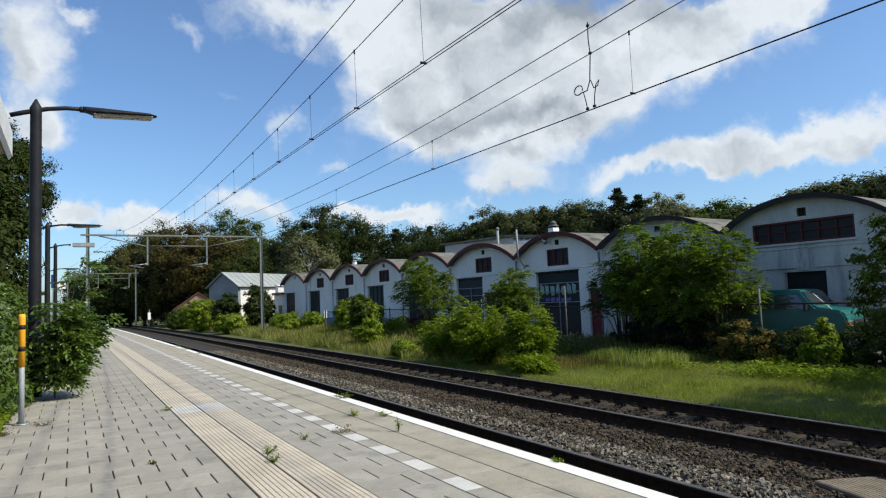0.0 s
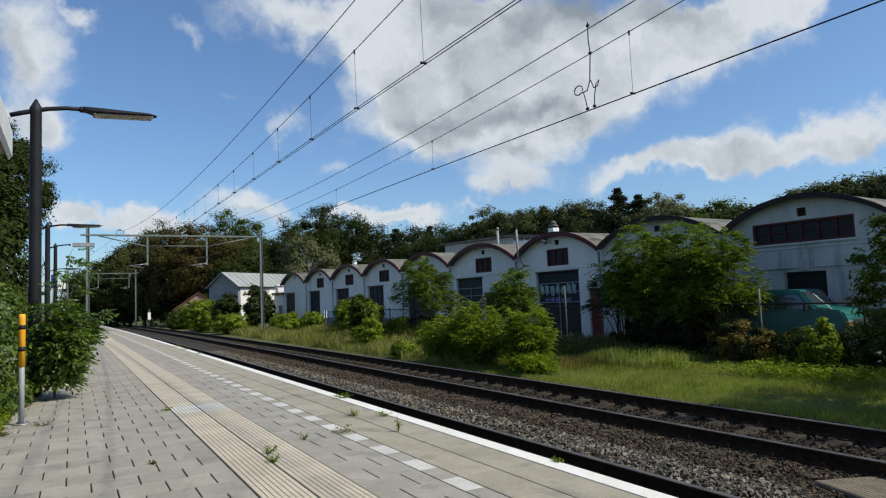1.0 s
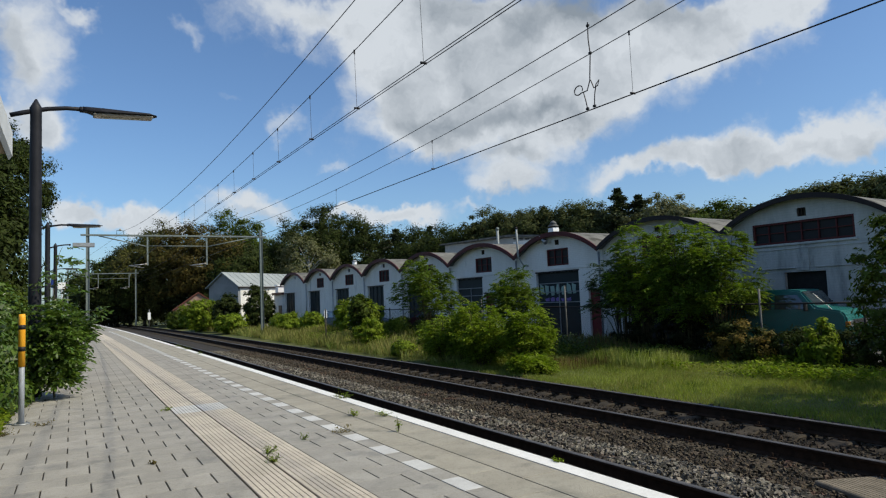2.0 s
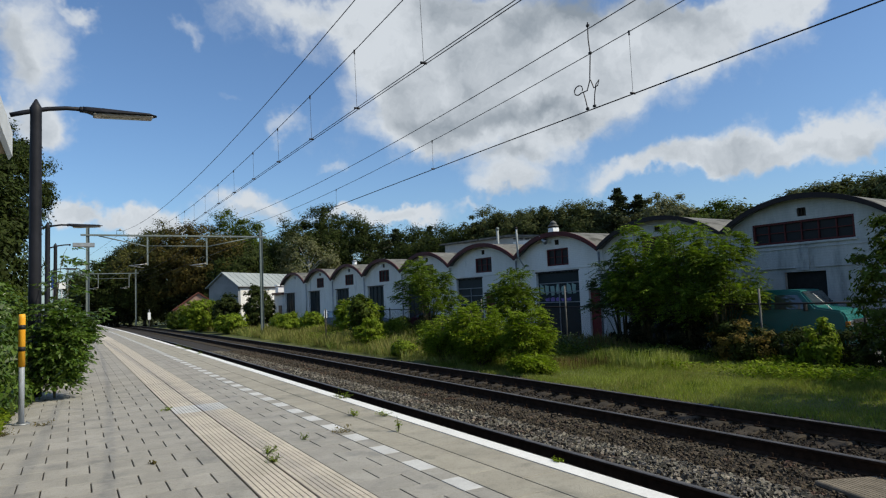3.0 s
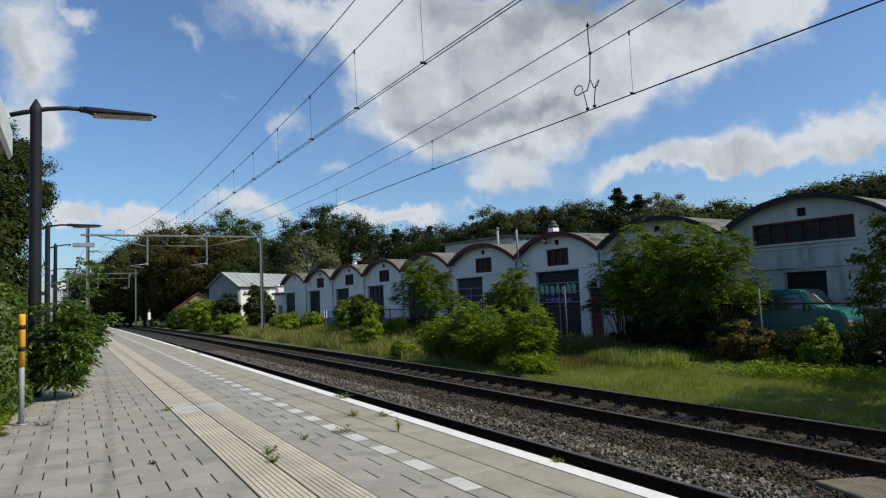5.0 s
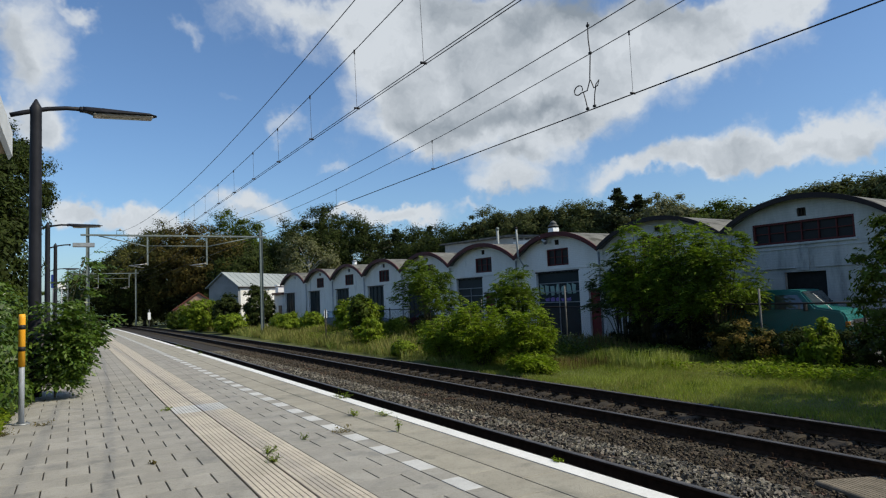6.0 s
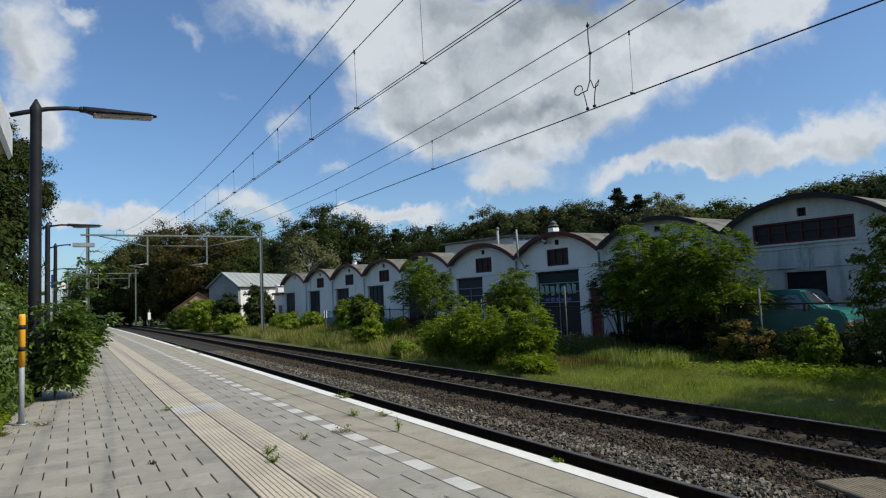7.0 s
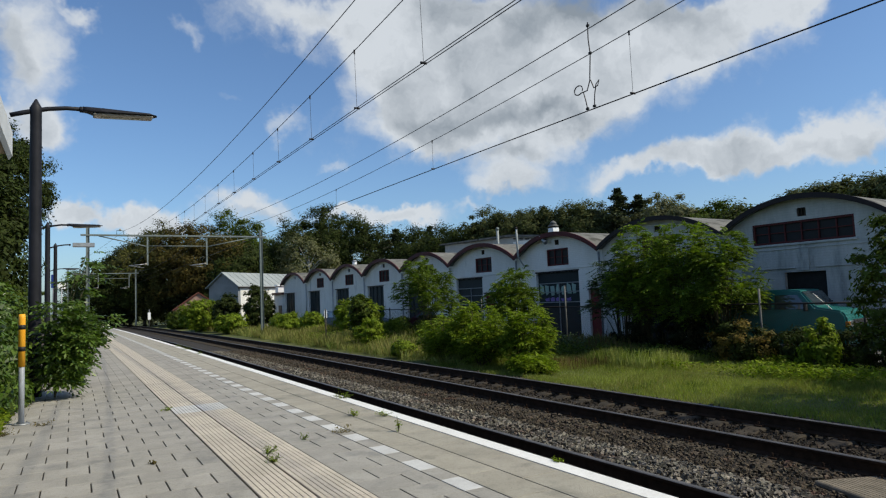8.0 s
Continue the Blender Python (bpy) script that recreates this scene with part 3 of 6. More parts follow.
def make_hangars():
    for i, (a, b) in enumerate(zip(Y_EDGES, Y_EDGES[1:])):
        d0 = YARD_Z
        st = {"windows": [W_SMALL], "doors": [(0.15, 2.5, d0, 2.24, "teal")], "pipe": True}
        lab = "whitewashed arched hangar with red bargeboard and dark doorway"
        if i == 0:
            st["windows"] = []
            lab = "end hangar of the row, whitewashed, without upper window"
        if i == 5:
            st["doors"] = [(0.17, 2.6, d0, 2.24, "teal"), (-0.85, 0.04, d0, 1.36, "red")]
            st["glazed"] = True
        if i == 6:
            st["doors"] = [(-1.3, 1.55, d0, 2.22, "teal"), (-2.55, -1.85, d0, 1.32, "red")]
            st["glazed"] = True
            lab = "whitewashed arched hangar with painted roller door and red side door"
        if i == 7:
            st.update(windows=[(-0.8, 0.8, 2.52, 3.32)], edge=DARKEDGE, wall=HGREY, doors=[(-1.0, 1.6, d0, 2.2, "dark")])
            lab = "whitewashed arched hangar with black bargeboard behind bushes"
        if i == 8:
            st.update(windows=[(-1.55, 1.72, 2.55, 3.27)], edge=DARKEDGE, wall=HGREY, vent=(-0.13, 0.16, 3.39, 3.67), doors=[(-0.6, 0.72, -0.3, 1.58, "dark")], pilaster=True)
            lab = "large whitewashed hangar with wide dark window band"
        hangar(a, b, st, lab)


make_hangars()

# ---- platform lamps ----


def street_lamp(x, y, h, arm, label, turn=0.0, box_head=False):
    """Black platform lamp: pointed post with a curved arm and a long flat lantern."""
    L = empty("street_lamp", pose(x, y, 0, 0, 0, turn), label, "street lamp", "platform lamps")
    part("post", tubes(([(0, 0, 0), (0, 0, 0.6), (0, 0, h - 0.22), (0, 0, h - 0.14), (0, 0, h)], [0.098, 0.088, 0.077, 0.085, 0.012]), sides=14), LAMPBLACK, L)
    z = h - 0.18
    pts = [(-0.33, 0, z - 0.1), (-0.15, 0, z - 0.04), (0.15, 0, z + 0.045), (0.4, 0, z + 0.085), (0.66, 0, z + 0.09)]
    pts = [(p[0] * arm, p[1], p[2]) for p in pts]
    part("arm", tubes((pts, [0.034, 0.036, 0.034, 0.032, 0.032]), sides=10), LAMPBLACK, L)
    x0, x1 = 0.62 * arm, 1.68
    part("collar", tubes(([(x0 - 0.05, 0, z + 0.085), (x0 - 0.04, 0, z + 0.085), (x0 + 0.0, 0, z + 0.085), (x0 + 0.01, 0, z + 0.085)], [0.034, 0.048, 0.048, 0.04]), sides=12), LAMPBLACK, L)
    bm = bmesh.new()
    n = 18
    prev = None
    for k in range(n + 1):
        f = k / n
        xx = x0 + (x1 - x0) * f
        w = 0.05 + 0.10 * math.sin(min(1.0, f * 3.2) * math.pi / 2)
        if f > 0.86:
            w *= math.sqrt(max(0.02, 1 - ((f - 0.86) / 0.145) ** 2))
        t = z + 0.14 - 0.025 * f - (0.05 * max(0.0, f - 0.9) / 0.1)
        b = z + 0.05 + 0.05 * f - 0.03 * min(1, max(0, f - 0.06) * 12) + 0.02 * max(0.0, f - 0.9) / 0.1
        ring = [bm.verts.new((xx, -w * math.cos(a), b + (t - b) * math.sin(a))) for a in [math.pi * q / 8 for q in range(9)]]
        if prev:
            for i in range(9):
                face = bm.faces.new((prev[i], prev[(i + 1) % 9], ring[(i + 1) % 9], ring[i]))
                face.smooth = i < 8
        else:
            bm.faces.new(ring)
        prev = ring
    bm.faces.new(list(reversed(prev)))
    bmesh.ops.recalc_face_normals(bm, faces=bm.faces)
    if box_head:
        bm.free()
        bm = boxes((x0 + 0.1, x1, -0.16, 0.16, z - 0.02, z + 0.18), bevel=0.02)
    head = part("lantern", bm, GREYMETAL if box_head else LAMPBLACK, L)
    bm = bmesh.new()
    box(bm, x0 + 0.14, x1 - 0.06, -0.115, 0.115, z - 0.018, z + 0.022, 0.018)
    for v in bm.verts:
        v.co.z += 0.05 * (v.co.x - x0) / (x1 - x0)
    part("diffuser", bm, LENS, head, "pale lamp diffuser")
    part("lamp_tube", tubes(([(x0 + 0.25, 0, z - 0.012), (x1 - 0.2, 0, z + 0.02)], 0.012)), SIGNPALE, head, "white fluorescent tube")
    return L


street_lamp(-0.49, 11.34, 4.46, 1.0, "tall black platform lamp with long flat lantern")
street_lamp(-0.76, 26.0, 4.40, 1.0, "black platform lamp further along the platform")
street_lamp(-0.74, 36.5, 4.68, 1.0, "black platform lamp with a grey box lantern", 0.0, True)
street_lamp(-1.2, 56.0, 4.7, 1.0, "black platform lamp further along the platform")

# ---- overhead line ----


def portal(y, x0, x1, zb, label):
    """Portal over both tracks: two masts, a beam with raking struts, hanging supports."""
    b = bend(y)
    P = empty("catenary_portal", pose(b, y, 0), label, "catenary portal", "overhead line portals")
    for x in (x0, x1):
        m = part("mast", boxes((x - 0.085, x + 0.085, -0.01, 0.01, -1.0, zb + 0.5), (x - 0.1, x - 0.085, -0.09, 0.09, -1.0, zb + 0.5), (x + 0.085, x + 0.1, -0.09, 0.09, -1.0, zb + 0.5)), MASTGREEN, P)
        part("mast_foot", boxes((x - 0.3, x + 0.3, -0.3, 0.3, -1.05, -0.75), bevel=0.02), SLEEPER, m)
    part("beam", boxes((x0 - 0.4, x1 + 0.35, -0.08, 0.08, zb - 0.06, zb + 0.05), bevel=0.01), MASTGREEN, P)
    for x, xm in ((TRACK_NEAR, x0), (TRACK_FAR, x1)):
        part("strut", tubes(([(xm + (0.6 if xm == x0 else -0.6), 0, zb - 0.05), (x, 0, zb - 0.72)], 0.035)), MASTGREEN, P)
        dr = part("drop_bar", boxes((x - 0.045, x + 0.045, -0.045, 0.045, zb - 1.95, zb - 0.09)), MASTGREEN, P)
        part("steady_arm", tubes(([(x, 0, zb - 1.85), (x - 1.1, 0, zb - 1.96)], 0.022), ([(x - 1.1, 0, zb - 1.96), (x - 0.2, -0.05, zb - 2.1)], 0.012)), GREYMETAL, dr)
        part("insulator", tubes(([(x - 0.05, 0, zb - 1.86), (x - 0.12, 0, zb - 1.865), (x - 0.2, 0, zb - 1.875)], [0.05, 0.07, 0.05])), LENS, dr)
    part("crossbar", tubes(([(TRACK_NEAR, 0, zb - 0.68), (TRACK_FAR, 0, zb - 0.68)], 0.03)), MASTGREEN, P)
    for x in (TRACK_NEAR - 1.6, TRACK_FAR + 1.4):
        ins = part("feeder_support", tubes(([(x - 0.2, 0, zb + 0.07), (x - 0.2, 0, zb + 0.3), (x + 0.2, 0, zb + 0.3), (x + 0.2, 0, zb + 0.07)], 0.02)), MASTGREEN, P)
        part("insulator", tubes(([(x, 0, zb + 0.3), (x, 0, zb + 0.36), (x, 0, zb + 0.42)], [0.05, 0.07, 0.04])), LENS, ins)
    return P


portal(46.0, 0.97, 11.74, 6.1, "grey-green steel overhead line portal across both tracks")
portal(-14.0, 0.97, 11.74, 6.1, "grey-green steel overhead line portal across both tracks")
portal(97.0, 0.9, 8.9, 6.4, "grey-green steel overhead line portal across both tracks")


def wire(pts, r, name, label, cat="overhead wire"):
    ob = part(name, tubes((pts, r), sides=5), COPPER)
    return tagged(ob, label, cat, "overhead wires")


def overhead(cx, feeder_x, zc, zm, zf, label, drift=0.0, pair=0.03):
    ys = list(np.arange(-14, 46.1, 2.5)) + [46.0 + 2.9 * k for k in range(1, 21)]
    for s in (-pair, pair):
        wire([(cx + s + bend(y), y, zc(y)) for y in ys], 0.0065, "contact_wire", "dark copper contact wire of the " + label)
    wire([(cx + bend(y), y, zm(y)) for y in ys], 0.0078, "messenger_wire", "sagging dark messenger wire of the " + label)
    wire([(feeder_x - drift * y + bend(y), y, zf(y)) for y in ys], 0.009, "feeder_wire", "dark feeder wire of the " + label)


def sag(lo, y0, k):
    return lambda y: lo + k * (y - y0 - (51 if y > 46 else 0) - (51 if y > 97 else 0)) ** 2


def contact_near(y):
    return 4.424 + 0.02113 * min(y, 46) - 0.00022 * min(y, 46) ** 2


def contact_far(y):
    return 4.339 + 0.01534 * min(y, 46) - 0.00016 * min(y, 46) ** 2


def feeder_near(y):
    return 5.920 + 0.00209 * (y - 30.34) ** 2 if y < 46 else 6.44 + 0.015 * (y - 46)


CARRY_NEAR, CARRY_FAR = sag(5.48, 22.3, 0.0016), sag(5.187, 21.5, 0.00165)
overhead(TRACK_NEAR, 4.92, contact_near, CARRY_NEAR, feeder_near, "near track", 0.04)
overhead(TRACK_FAR, TRACK_FAR, contact_far, CARRY_FAR, sag(5.736, 20.2, 0.00146), "far track", 0.0, 0.012)

# ---- plants ----


def leaf_quads(cen, nrm, size, aspect=0.55):
    """Kite-shaped leaves at cen, facing nrm; gives points and faces."""
    n = len(cen)
    nrm = nrm / (np.linalg.norm(nrm, axis=1, keepdims=True) + 1e-9)
    t = RNG.normal(size=(n, 3))
    t -= nrm * np.sum(t * nrm, axis=1, keepdims=True)
    t /= np.linalg.norm(t, axis=1, keepdims=True) + 1e-9
    b = np.cross(nrm, t)
    s = (size * RNG.uniform(0.65, 1.3, n))[:, None]
    droop = nrm * s * RNG.uniform(-0.2, 0.2, n)[:, None]
    v = np.stack([cen - t * s * 0.5, cen + b * s * aspect * 0.5 - t * s * 0.05, cen + t * s * 0.5 + droop, cen - b * s * aspect * 0.5 - t * s * 0.05], 1).reshape(-1, 3)
    return v, np.arange(4 * n).reshape(n, 4)


def leaf_tris(cen, nrm, size):
    """Small three-sided leaf sprays for crowns seen from far off."""
    n = len(cen)
    nrm = nrm / (np.linalg.norm(nrm, axis=1, keepdims=True) + 1e-9)
    t = RNG.normal(size=(n, 3))
    t -= nrm * np.sum(t * nrm, axis=1, keepdims=True)
    t /= np.linalg.norm(t, axis=1, keepdims=True) + 1e-9
    b = np.cross(nrm, t)
    s = (size * RNG.uniform(0.55, 1.35, n))[:, None]
    v = np.stack([cen - t * s * 0.5 - b * s * 0.3, cen + t * s * 0.6, cen - t * s * 0.4 + b * s * 0.34], 1).reshape(-1, 3)
    return v, np.arange(3 * n).reshape(n, 3)


def blob_points(rx, ry, rz, zc, clumps, per, spread, hollow=0.55, skew=0.0):
    """Leaf places in clumps spread through a lumpy crown."""
    d = RNG.normal(size=(clumps, 3))
    d /= np.linalg.norm(d, axis=1, keepdims=True)
    lump = 1 + 0.16 * np.sin(3.1 * d[:, 0] + RNG.uniform(0, 6)) * np.cos(2.7 * d[:, 1] + RNG.uniform(0, 6)) + RNG.normal(0, 0.05, clumps)
    r = (hollow + (1 - hollow) * RNG.uniform(0, 1, clumps) ** 0.6) * lump
    c = d * r[:, None] * np.array([rx, ry, rz])
    low = np.clip(-c[:, 2] / rz, 0, 1)
    c[:, :2] *= (1 - skew * low)[:, None]
    e = RNG.normal(size=(clumps, per, 3))
    e /= np.linalg.norm(e, axis=2, keepdims=True)
    rad = spread * RNG.uniform(0.6, 1.4, (clumps, 1, 1)) * RNG.uniform(0.1, 1, (clumps, per, 1)) ** 0.8
    p = (c[:, None, :] + e * rad * np.array([1, 1, 0.7])).reshape(-1, 3)
    nr = (e + 0.8 * d[:, None, :] + np.array([0, 0, 0.5])).reshape(-1, 3) + RNG.normal(0, 0.5, (clumps * per, 3))
    p[:, 2] += zc
    return p, nr, c + np.array([0, 0, zc])


def tree(name, m, H, rx, rz, mat, label, clumps=90, per=55, leaf=0.32, spread=0.75, trunk=0.22, base=0.25, bark=None, group="", skew=0.25, cat="tree", ry=None):
    """Tapered trunk with limbs, and a crown of leaf clumps with gaps; H is the full height."""
    T = empty(name, m, label, cat, group)
    zc = H - rz * 0.98
    p, nr, cl = blob_points(rx, ry or rx, rz, zc, clumps, per, spread, skew=skew)
    p[:, 2] = np.maximum(p[:, 2], base * 0.3)
    bm = bmesh.new()
    lean = RNG.normal(0, 0.15, 2)
    top = (lean[0], lean[1], zc + rz * 0.5)
    mid = (lean[0] * 0.4, lean[1] * 0.4, zc * 0.55)
    tube(bm, [(0, 0, -0.1), (0, 0, 0.15), mid, (lean[0] * 0.7, lean[1] * 0.7, zc), top], [trunk * 1.35, trunk, trunk * 0.8, trunk * 0.5, trunk * 0.12], 8)
    for k in RNG.choice(len(cl), min(36 if H < 7 else 16, len(cl)), replace=False):
        q = cl[k]
        z0 = max(0.3, min(zc + 0.2 * rz, q[2] - 0.45 * math.hypot(q[0], q[1])))
        a = np.array([lean[0] * 0.5, lean[1] * 0.5, z0])
        h = (a * 0.45 + q * 0.55) + np.array([0, 0, 0.12 * rz])
        tube(bm, [a, h, q], [trunk * 0.38, trunk * 0.22, trunk * 0.06], 5)
    part("trunk", bm, bark or BARK, T)
    v, f = leaf_tris(p, nr, leaf)
    np_mesh("crown", v, f, mat, T)
    return T


def pine(name, m, H, r, label, mat=None, group=""):
    """A conifer with drooping whorls of needle sprays."""
    T = empty(name, m, label, "tree", group)
    bm = tubes(([(0, 0, -0.1), (0, 0, H * 0.5), (0, 0, H)], [0.22, 0.14, 0.02]))
    cen, nr = [], []
    for k in range(34):
        z = H * (0.25 + 0.75 * k / 34)
        rr = r * (1.25 * (1 - z / H)) ** 0.9 * (0.75 + 0.35 * math.sin(k * 2.1)) + 0.06
        for j in range(7):
            a = RNG.uniform(0, 6.283)
            L = rr * RNG.uniform(0.55, 1.15)
            tip = np.array([math.cos(a) * L, math.sin(a) * L, z - 0.18 * L])
            tube(bm, [(0, 0, z), tip], [0.04, 0.01], 4)
            s = RNG.uniform(0.25, 1.05, 60)[:, None]
            c = np.array([0, 0, z]) * (1 - s) + tip * s + RNG.normal(0, 0.06 + 0.05 * rr, (60, 3))
            cen.append(c)
            nr.append(RNG.normal(0, 0.5, (60, 3)) + np.array([0, 0, 1]))
    part("trunk", bm, BARK, T)
    v, f = leaf_tris(np.concatenate(cen), np.concatenate(nr), 0.27)
    np_mesh("crown", v, f, mat or LEAF_P, T)
    return T


def woods():
    """The trees behind the hangars and round the line's far end."""
    lab = {"oak": "dense dark green broadleaf tree in the woods", "bronze": "broad tree with bronze-green late summer leaves",
           "pine": "tall dark pine in the woods", "grey": "grey-green willow with fine leaves", "pale": "pale silvery tree with bare bright limbs", "olive": "tall olive-green birch at the edge of the woods"}
    for x, y, top, rx, kind in WOOD_ROWS:
        H = top - VERGE_Z
        m = pose(x, y, VERGE_Z, 0, 0, RNG.uniform(0, 360))
        if kind == "pine":
            pine("pine_tree", m, H, rx * 3.6, lab[kind], group="woods")
        else:
            mat = {"oak": LEAF_C, "bronze": LEAF_D, "grey": LEAF_E, "pale": LEAF_E, "green": LEAF_B, "olive": LEAF_H}[kind]
            # the right-hand oaks carry the haze in their leaf colour
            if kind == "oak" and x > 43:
                mat = LEAF_HAZE
            tree("woodland_tree", m, H, rx * (1.0 if y > 70 else 1.12), H * (0.46 if y > 70 else 0.32), mat, lab.get(kind, "leafy green tree at the edge of the woods"), 110 if kind == "pale" else 180, 138, 0.29 if y > 70 else 0.235, 1.35 if y > 70 else 0.85, 0.25,
                 bark=BIRCH if kind == "pale" else None, group="woods")


WOOD_ROWS = [
    (3.9, 109.9, 7.3, 5.9, 'oak'), (5.4, 104.9, 9.2, 5.6, 'oak'), (7.3, 104.7, 10.4, 5.3, 'oak'), (9.0, 102.6, 12.4, 5.2, 'olive'),
    (12.0, 101.3, 13.0, 5.0, 'olive'), (14.7, 97.9, 13.4, 5.2, 'bronze'), (17.5, 93.4, 11.1, 5.1, 'bronze'), (19.8, 89.8, 9.2, 4.9, 'oak'),
    (22.7, 109.7, 16.3, 4.8, 'green'), (25.4, 107.0, 14.6, 4.7, 'green'), (26.7, 101.5, 11.1, 5.6, 'oak'), (29.7, 95.5, 14.4, 5.3, 'oak'),
    (33.3, 94.3, 15.8, 5.3, 'oak'), (36.5, 93.1, 14.8, 5.3, 'oak'), (27.5, 83.6, 10.3, 3.8, 'pale'), (37.9, 87.1, 12.1, 5.1, 'oak'),
    (40.0, 82.9, 11.5, 2.9, 'pine'), (41.6, 79.8, 11.4, 3.8, 'oak'), (42.5, 73.6, 10.3, 3.6, 'oak'), (44.3, 80.6, 11.7, 2.9, 'pine'),
]
WOOD_ROWS += [
    (42.7, 67.6, 10.1, 3.4, 'oak'), (43.6, 64.7, 11.5, 3.3, 'oak'), (44.2, 60.6, 10.8, 3.2, 'oak'), (45.6, 58.2, 10.7, 3.2, 'oak'),
    (46.3, 55.1, 10.6, 3.1, 'oak'), (46.7, 52.1, 10.7, 3.0, 'oak'), (46.8, 49.4, 10.2, 2.9, 'oak'), (46.9, 46.4, 11.5, 2.1, 'pine'),
    (48.3, 45.0, 10.7, 2.1, 'pine'), (48.0, 42.3, 10.0, 2.7, 'grey'), (47.7, 39.6, 9.0, 2.6, 'grey'), (47.3, 36.9, 8.2, 2.6, 'green'),
    (46.9, 34.2, 8.1, 2.5, 'green'), (46.0, 31.9, 7.2, 2.4, 'oak'), (46.3, 27.8, 7.9, 2.3, 'oak'), (46.1, 26.1, 8.0, 2.3, 'oak'),
    (46.0, 24.2, 8.0, 2.2, 'oak'), (45.0, 21.9, 8.1, 2.1, 'oak'), (43.7, 19.9, 7.9, 2.0, 'oak'),
]


def shrub(m, rx, ry, H, mat, label, clumps=70, per=60, leaf=0.085, spread=0.22, low=0.1, group="trackside shrubs", name="shrub"):
    """A many-stemmed shrub: thin stems fanning out, leaves in clumps down to the ground."""
    S = empty(name, m, label, "shrub", group)
    p, nr, cl = blob_points(rx, ry, H * 0.52, H * 0.5, clumps, per, spread, 0.45)
    p[:, 2] = np.abs(p[:, 2] - low) + low
    bm = bmesh.new()
    for k in range(0, len(cl), max(1, len(cl) // 22)):
        q = cl[k]
        q[2] = max(q[2], 0.25)
        a = np.array([q[0] * 0.12, q[1] * 0.12, -0.05])
        tube(bm, [a, (a * 0.5 + q * 0.5) + np.array([0, 0, 0.15 * H]), q], [0.022, 0.014, 0.005], 5)
    part("woody_base", bm, STEM, S)
    if mat is LEAF_F:
        v, f = fronds(p[::6], nr[::6], cl, 0.42, 0.085)
    else:
        v, f = leaf_quads(p, nr, leaf, 0.5) if leaf < 0.13 and name == "shrub" else leaf_tris(p, nr, leaf)
    fo = np_mesh("foliage", v, f, mat, S)
    if name == "shrub" and H > 1.25 and m.translation.y < 40:
        MOVING.append(fo)
    return S


MOVING = []


def fronds(base, way, cl, length, size):
    """Feathered leaves: pairs of narrow leaflets along drooping ribs, for a whole bush."""
    n = len(base)
    w = way + np.array([0, 0, 0.25])
    w /= np.linalg.norm(w, axis=1, keepdims=True)
    side = np.cross(w, np.array([0, 0, 1.0]))
    side /= np.linalg.norm(side, axis=1, keepdims=True) + 1e-6
    up = np.cross(side, w)
    L = (length * RNG.uniform(0.6, 1.25, n))[:, None]
    out = []
    for k in range(4):
        f = (k + 0.6) / 4
        c = base + w * L * f + np.array([0, 0, -0.4]) * L * f * f
        for s in (-1, 1) if k < 3 else (-0.25, 0.25):
            d = side * s * 0.9 + w * 0.5 + np.array([0, 0, -0.3]) + RNG.normal(0, 0.22, (n, 3))
            d /= np.linalg.norm(d, axis=1, keepdims=True)
            b = np.cross(d, up + RNG.normal(0, 0.4, (n, 3)))
            b /= np.linalg.norm(b, axis=1, keepdims=True) + 1e-6
            S = (size * RNG.uniform(0.8, 1.3, n))[:, None]
            out.append(np.stack([c, c + d * S * 0.5 + b * S * 0.24, c + d * S, c + d * S * 0.5 - b * S * 0.24], 1))
    v = np.stack(out, 1).reshape(-1, 3)
    return v, np.arange(len(v)).reshape(-1, 4)


def feathers(base, way, length, size, pairs=6, droop=0.45):
    """Many feathered leaves at once: narrow leaflets in pairs along drooping ribs."""
    n = len(base)
    w = way / (np.linalg.norm(way, axis=1, keepdims=True) + 1e-9)
    side = np.cross(w, np.array([0, 0, 1.0]))
    side /= np.linalg.norm(side, axis=1, keepdims=True) + 1e-6
    up = np.cross(side, w)
    L = (length * RNG.uniform(0.6, 1.25, n))[:, None]
    out = []
    for k in range(pairs + 1):
        f = (k + 0.9) / (pairs + 1)
        c = base + w * L * f + np.array([0, 0, -droop]) * L * f * f
        for s in (-1, 1) if k < pairs else (0,):
            d = side * s * 0.85 + w * (0.5 if s else 1.0) + np.array([0, 0, -0.25 - 0.3 * f]) + RNG.normal(0, 0.16, (n, 3))
            d /= np.linalg.norm(d, axis=1, keepdims=True)
            b = np.cross(d, up + RNG.normal(0, 0.3, (n, 3)))
            b /= np.linalg.norm(b, axis=1, keepdims=True) + 1e-6
            S = (size * RNG.uniform(0.8, 1.25, n) * (1.0 - 0.25 * abs(2 * f - 0.9)))[:, None]
            out.append(np.stack([c, c + d * S * 0.45 + b * S * 0.19, c + d * S, c + d * S * 0.45 - b * S * 0.19], 1))
    v = np.stack(out, 1).reshape(-1, 3)
    return v, np.arange(len(v)).reshape(-1, 4)


BOUGHS = []


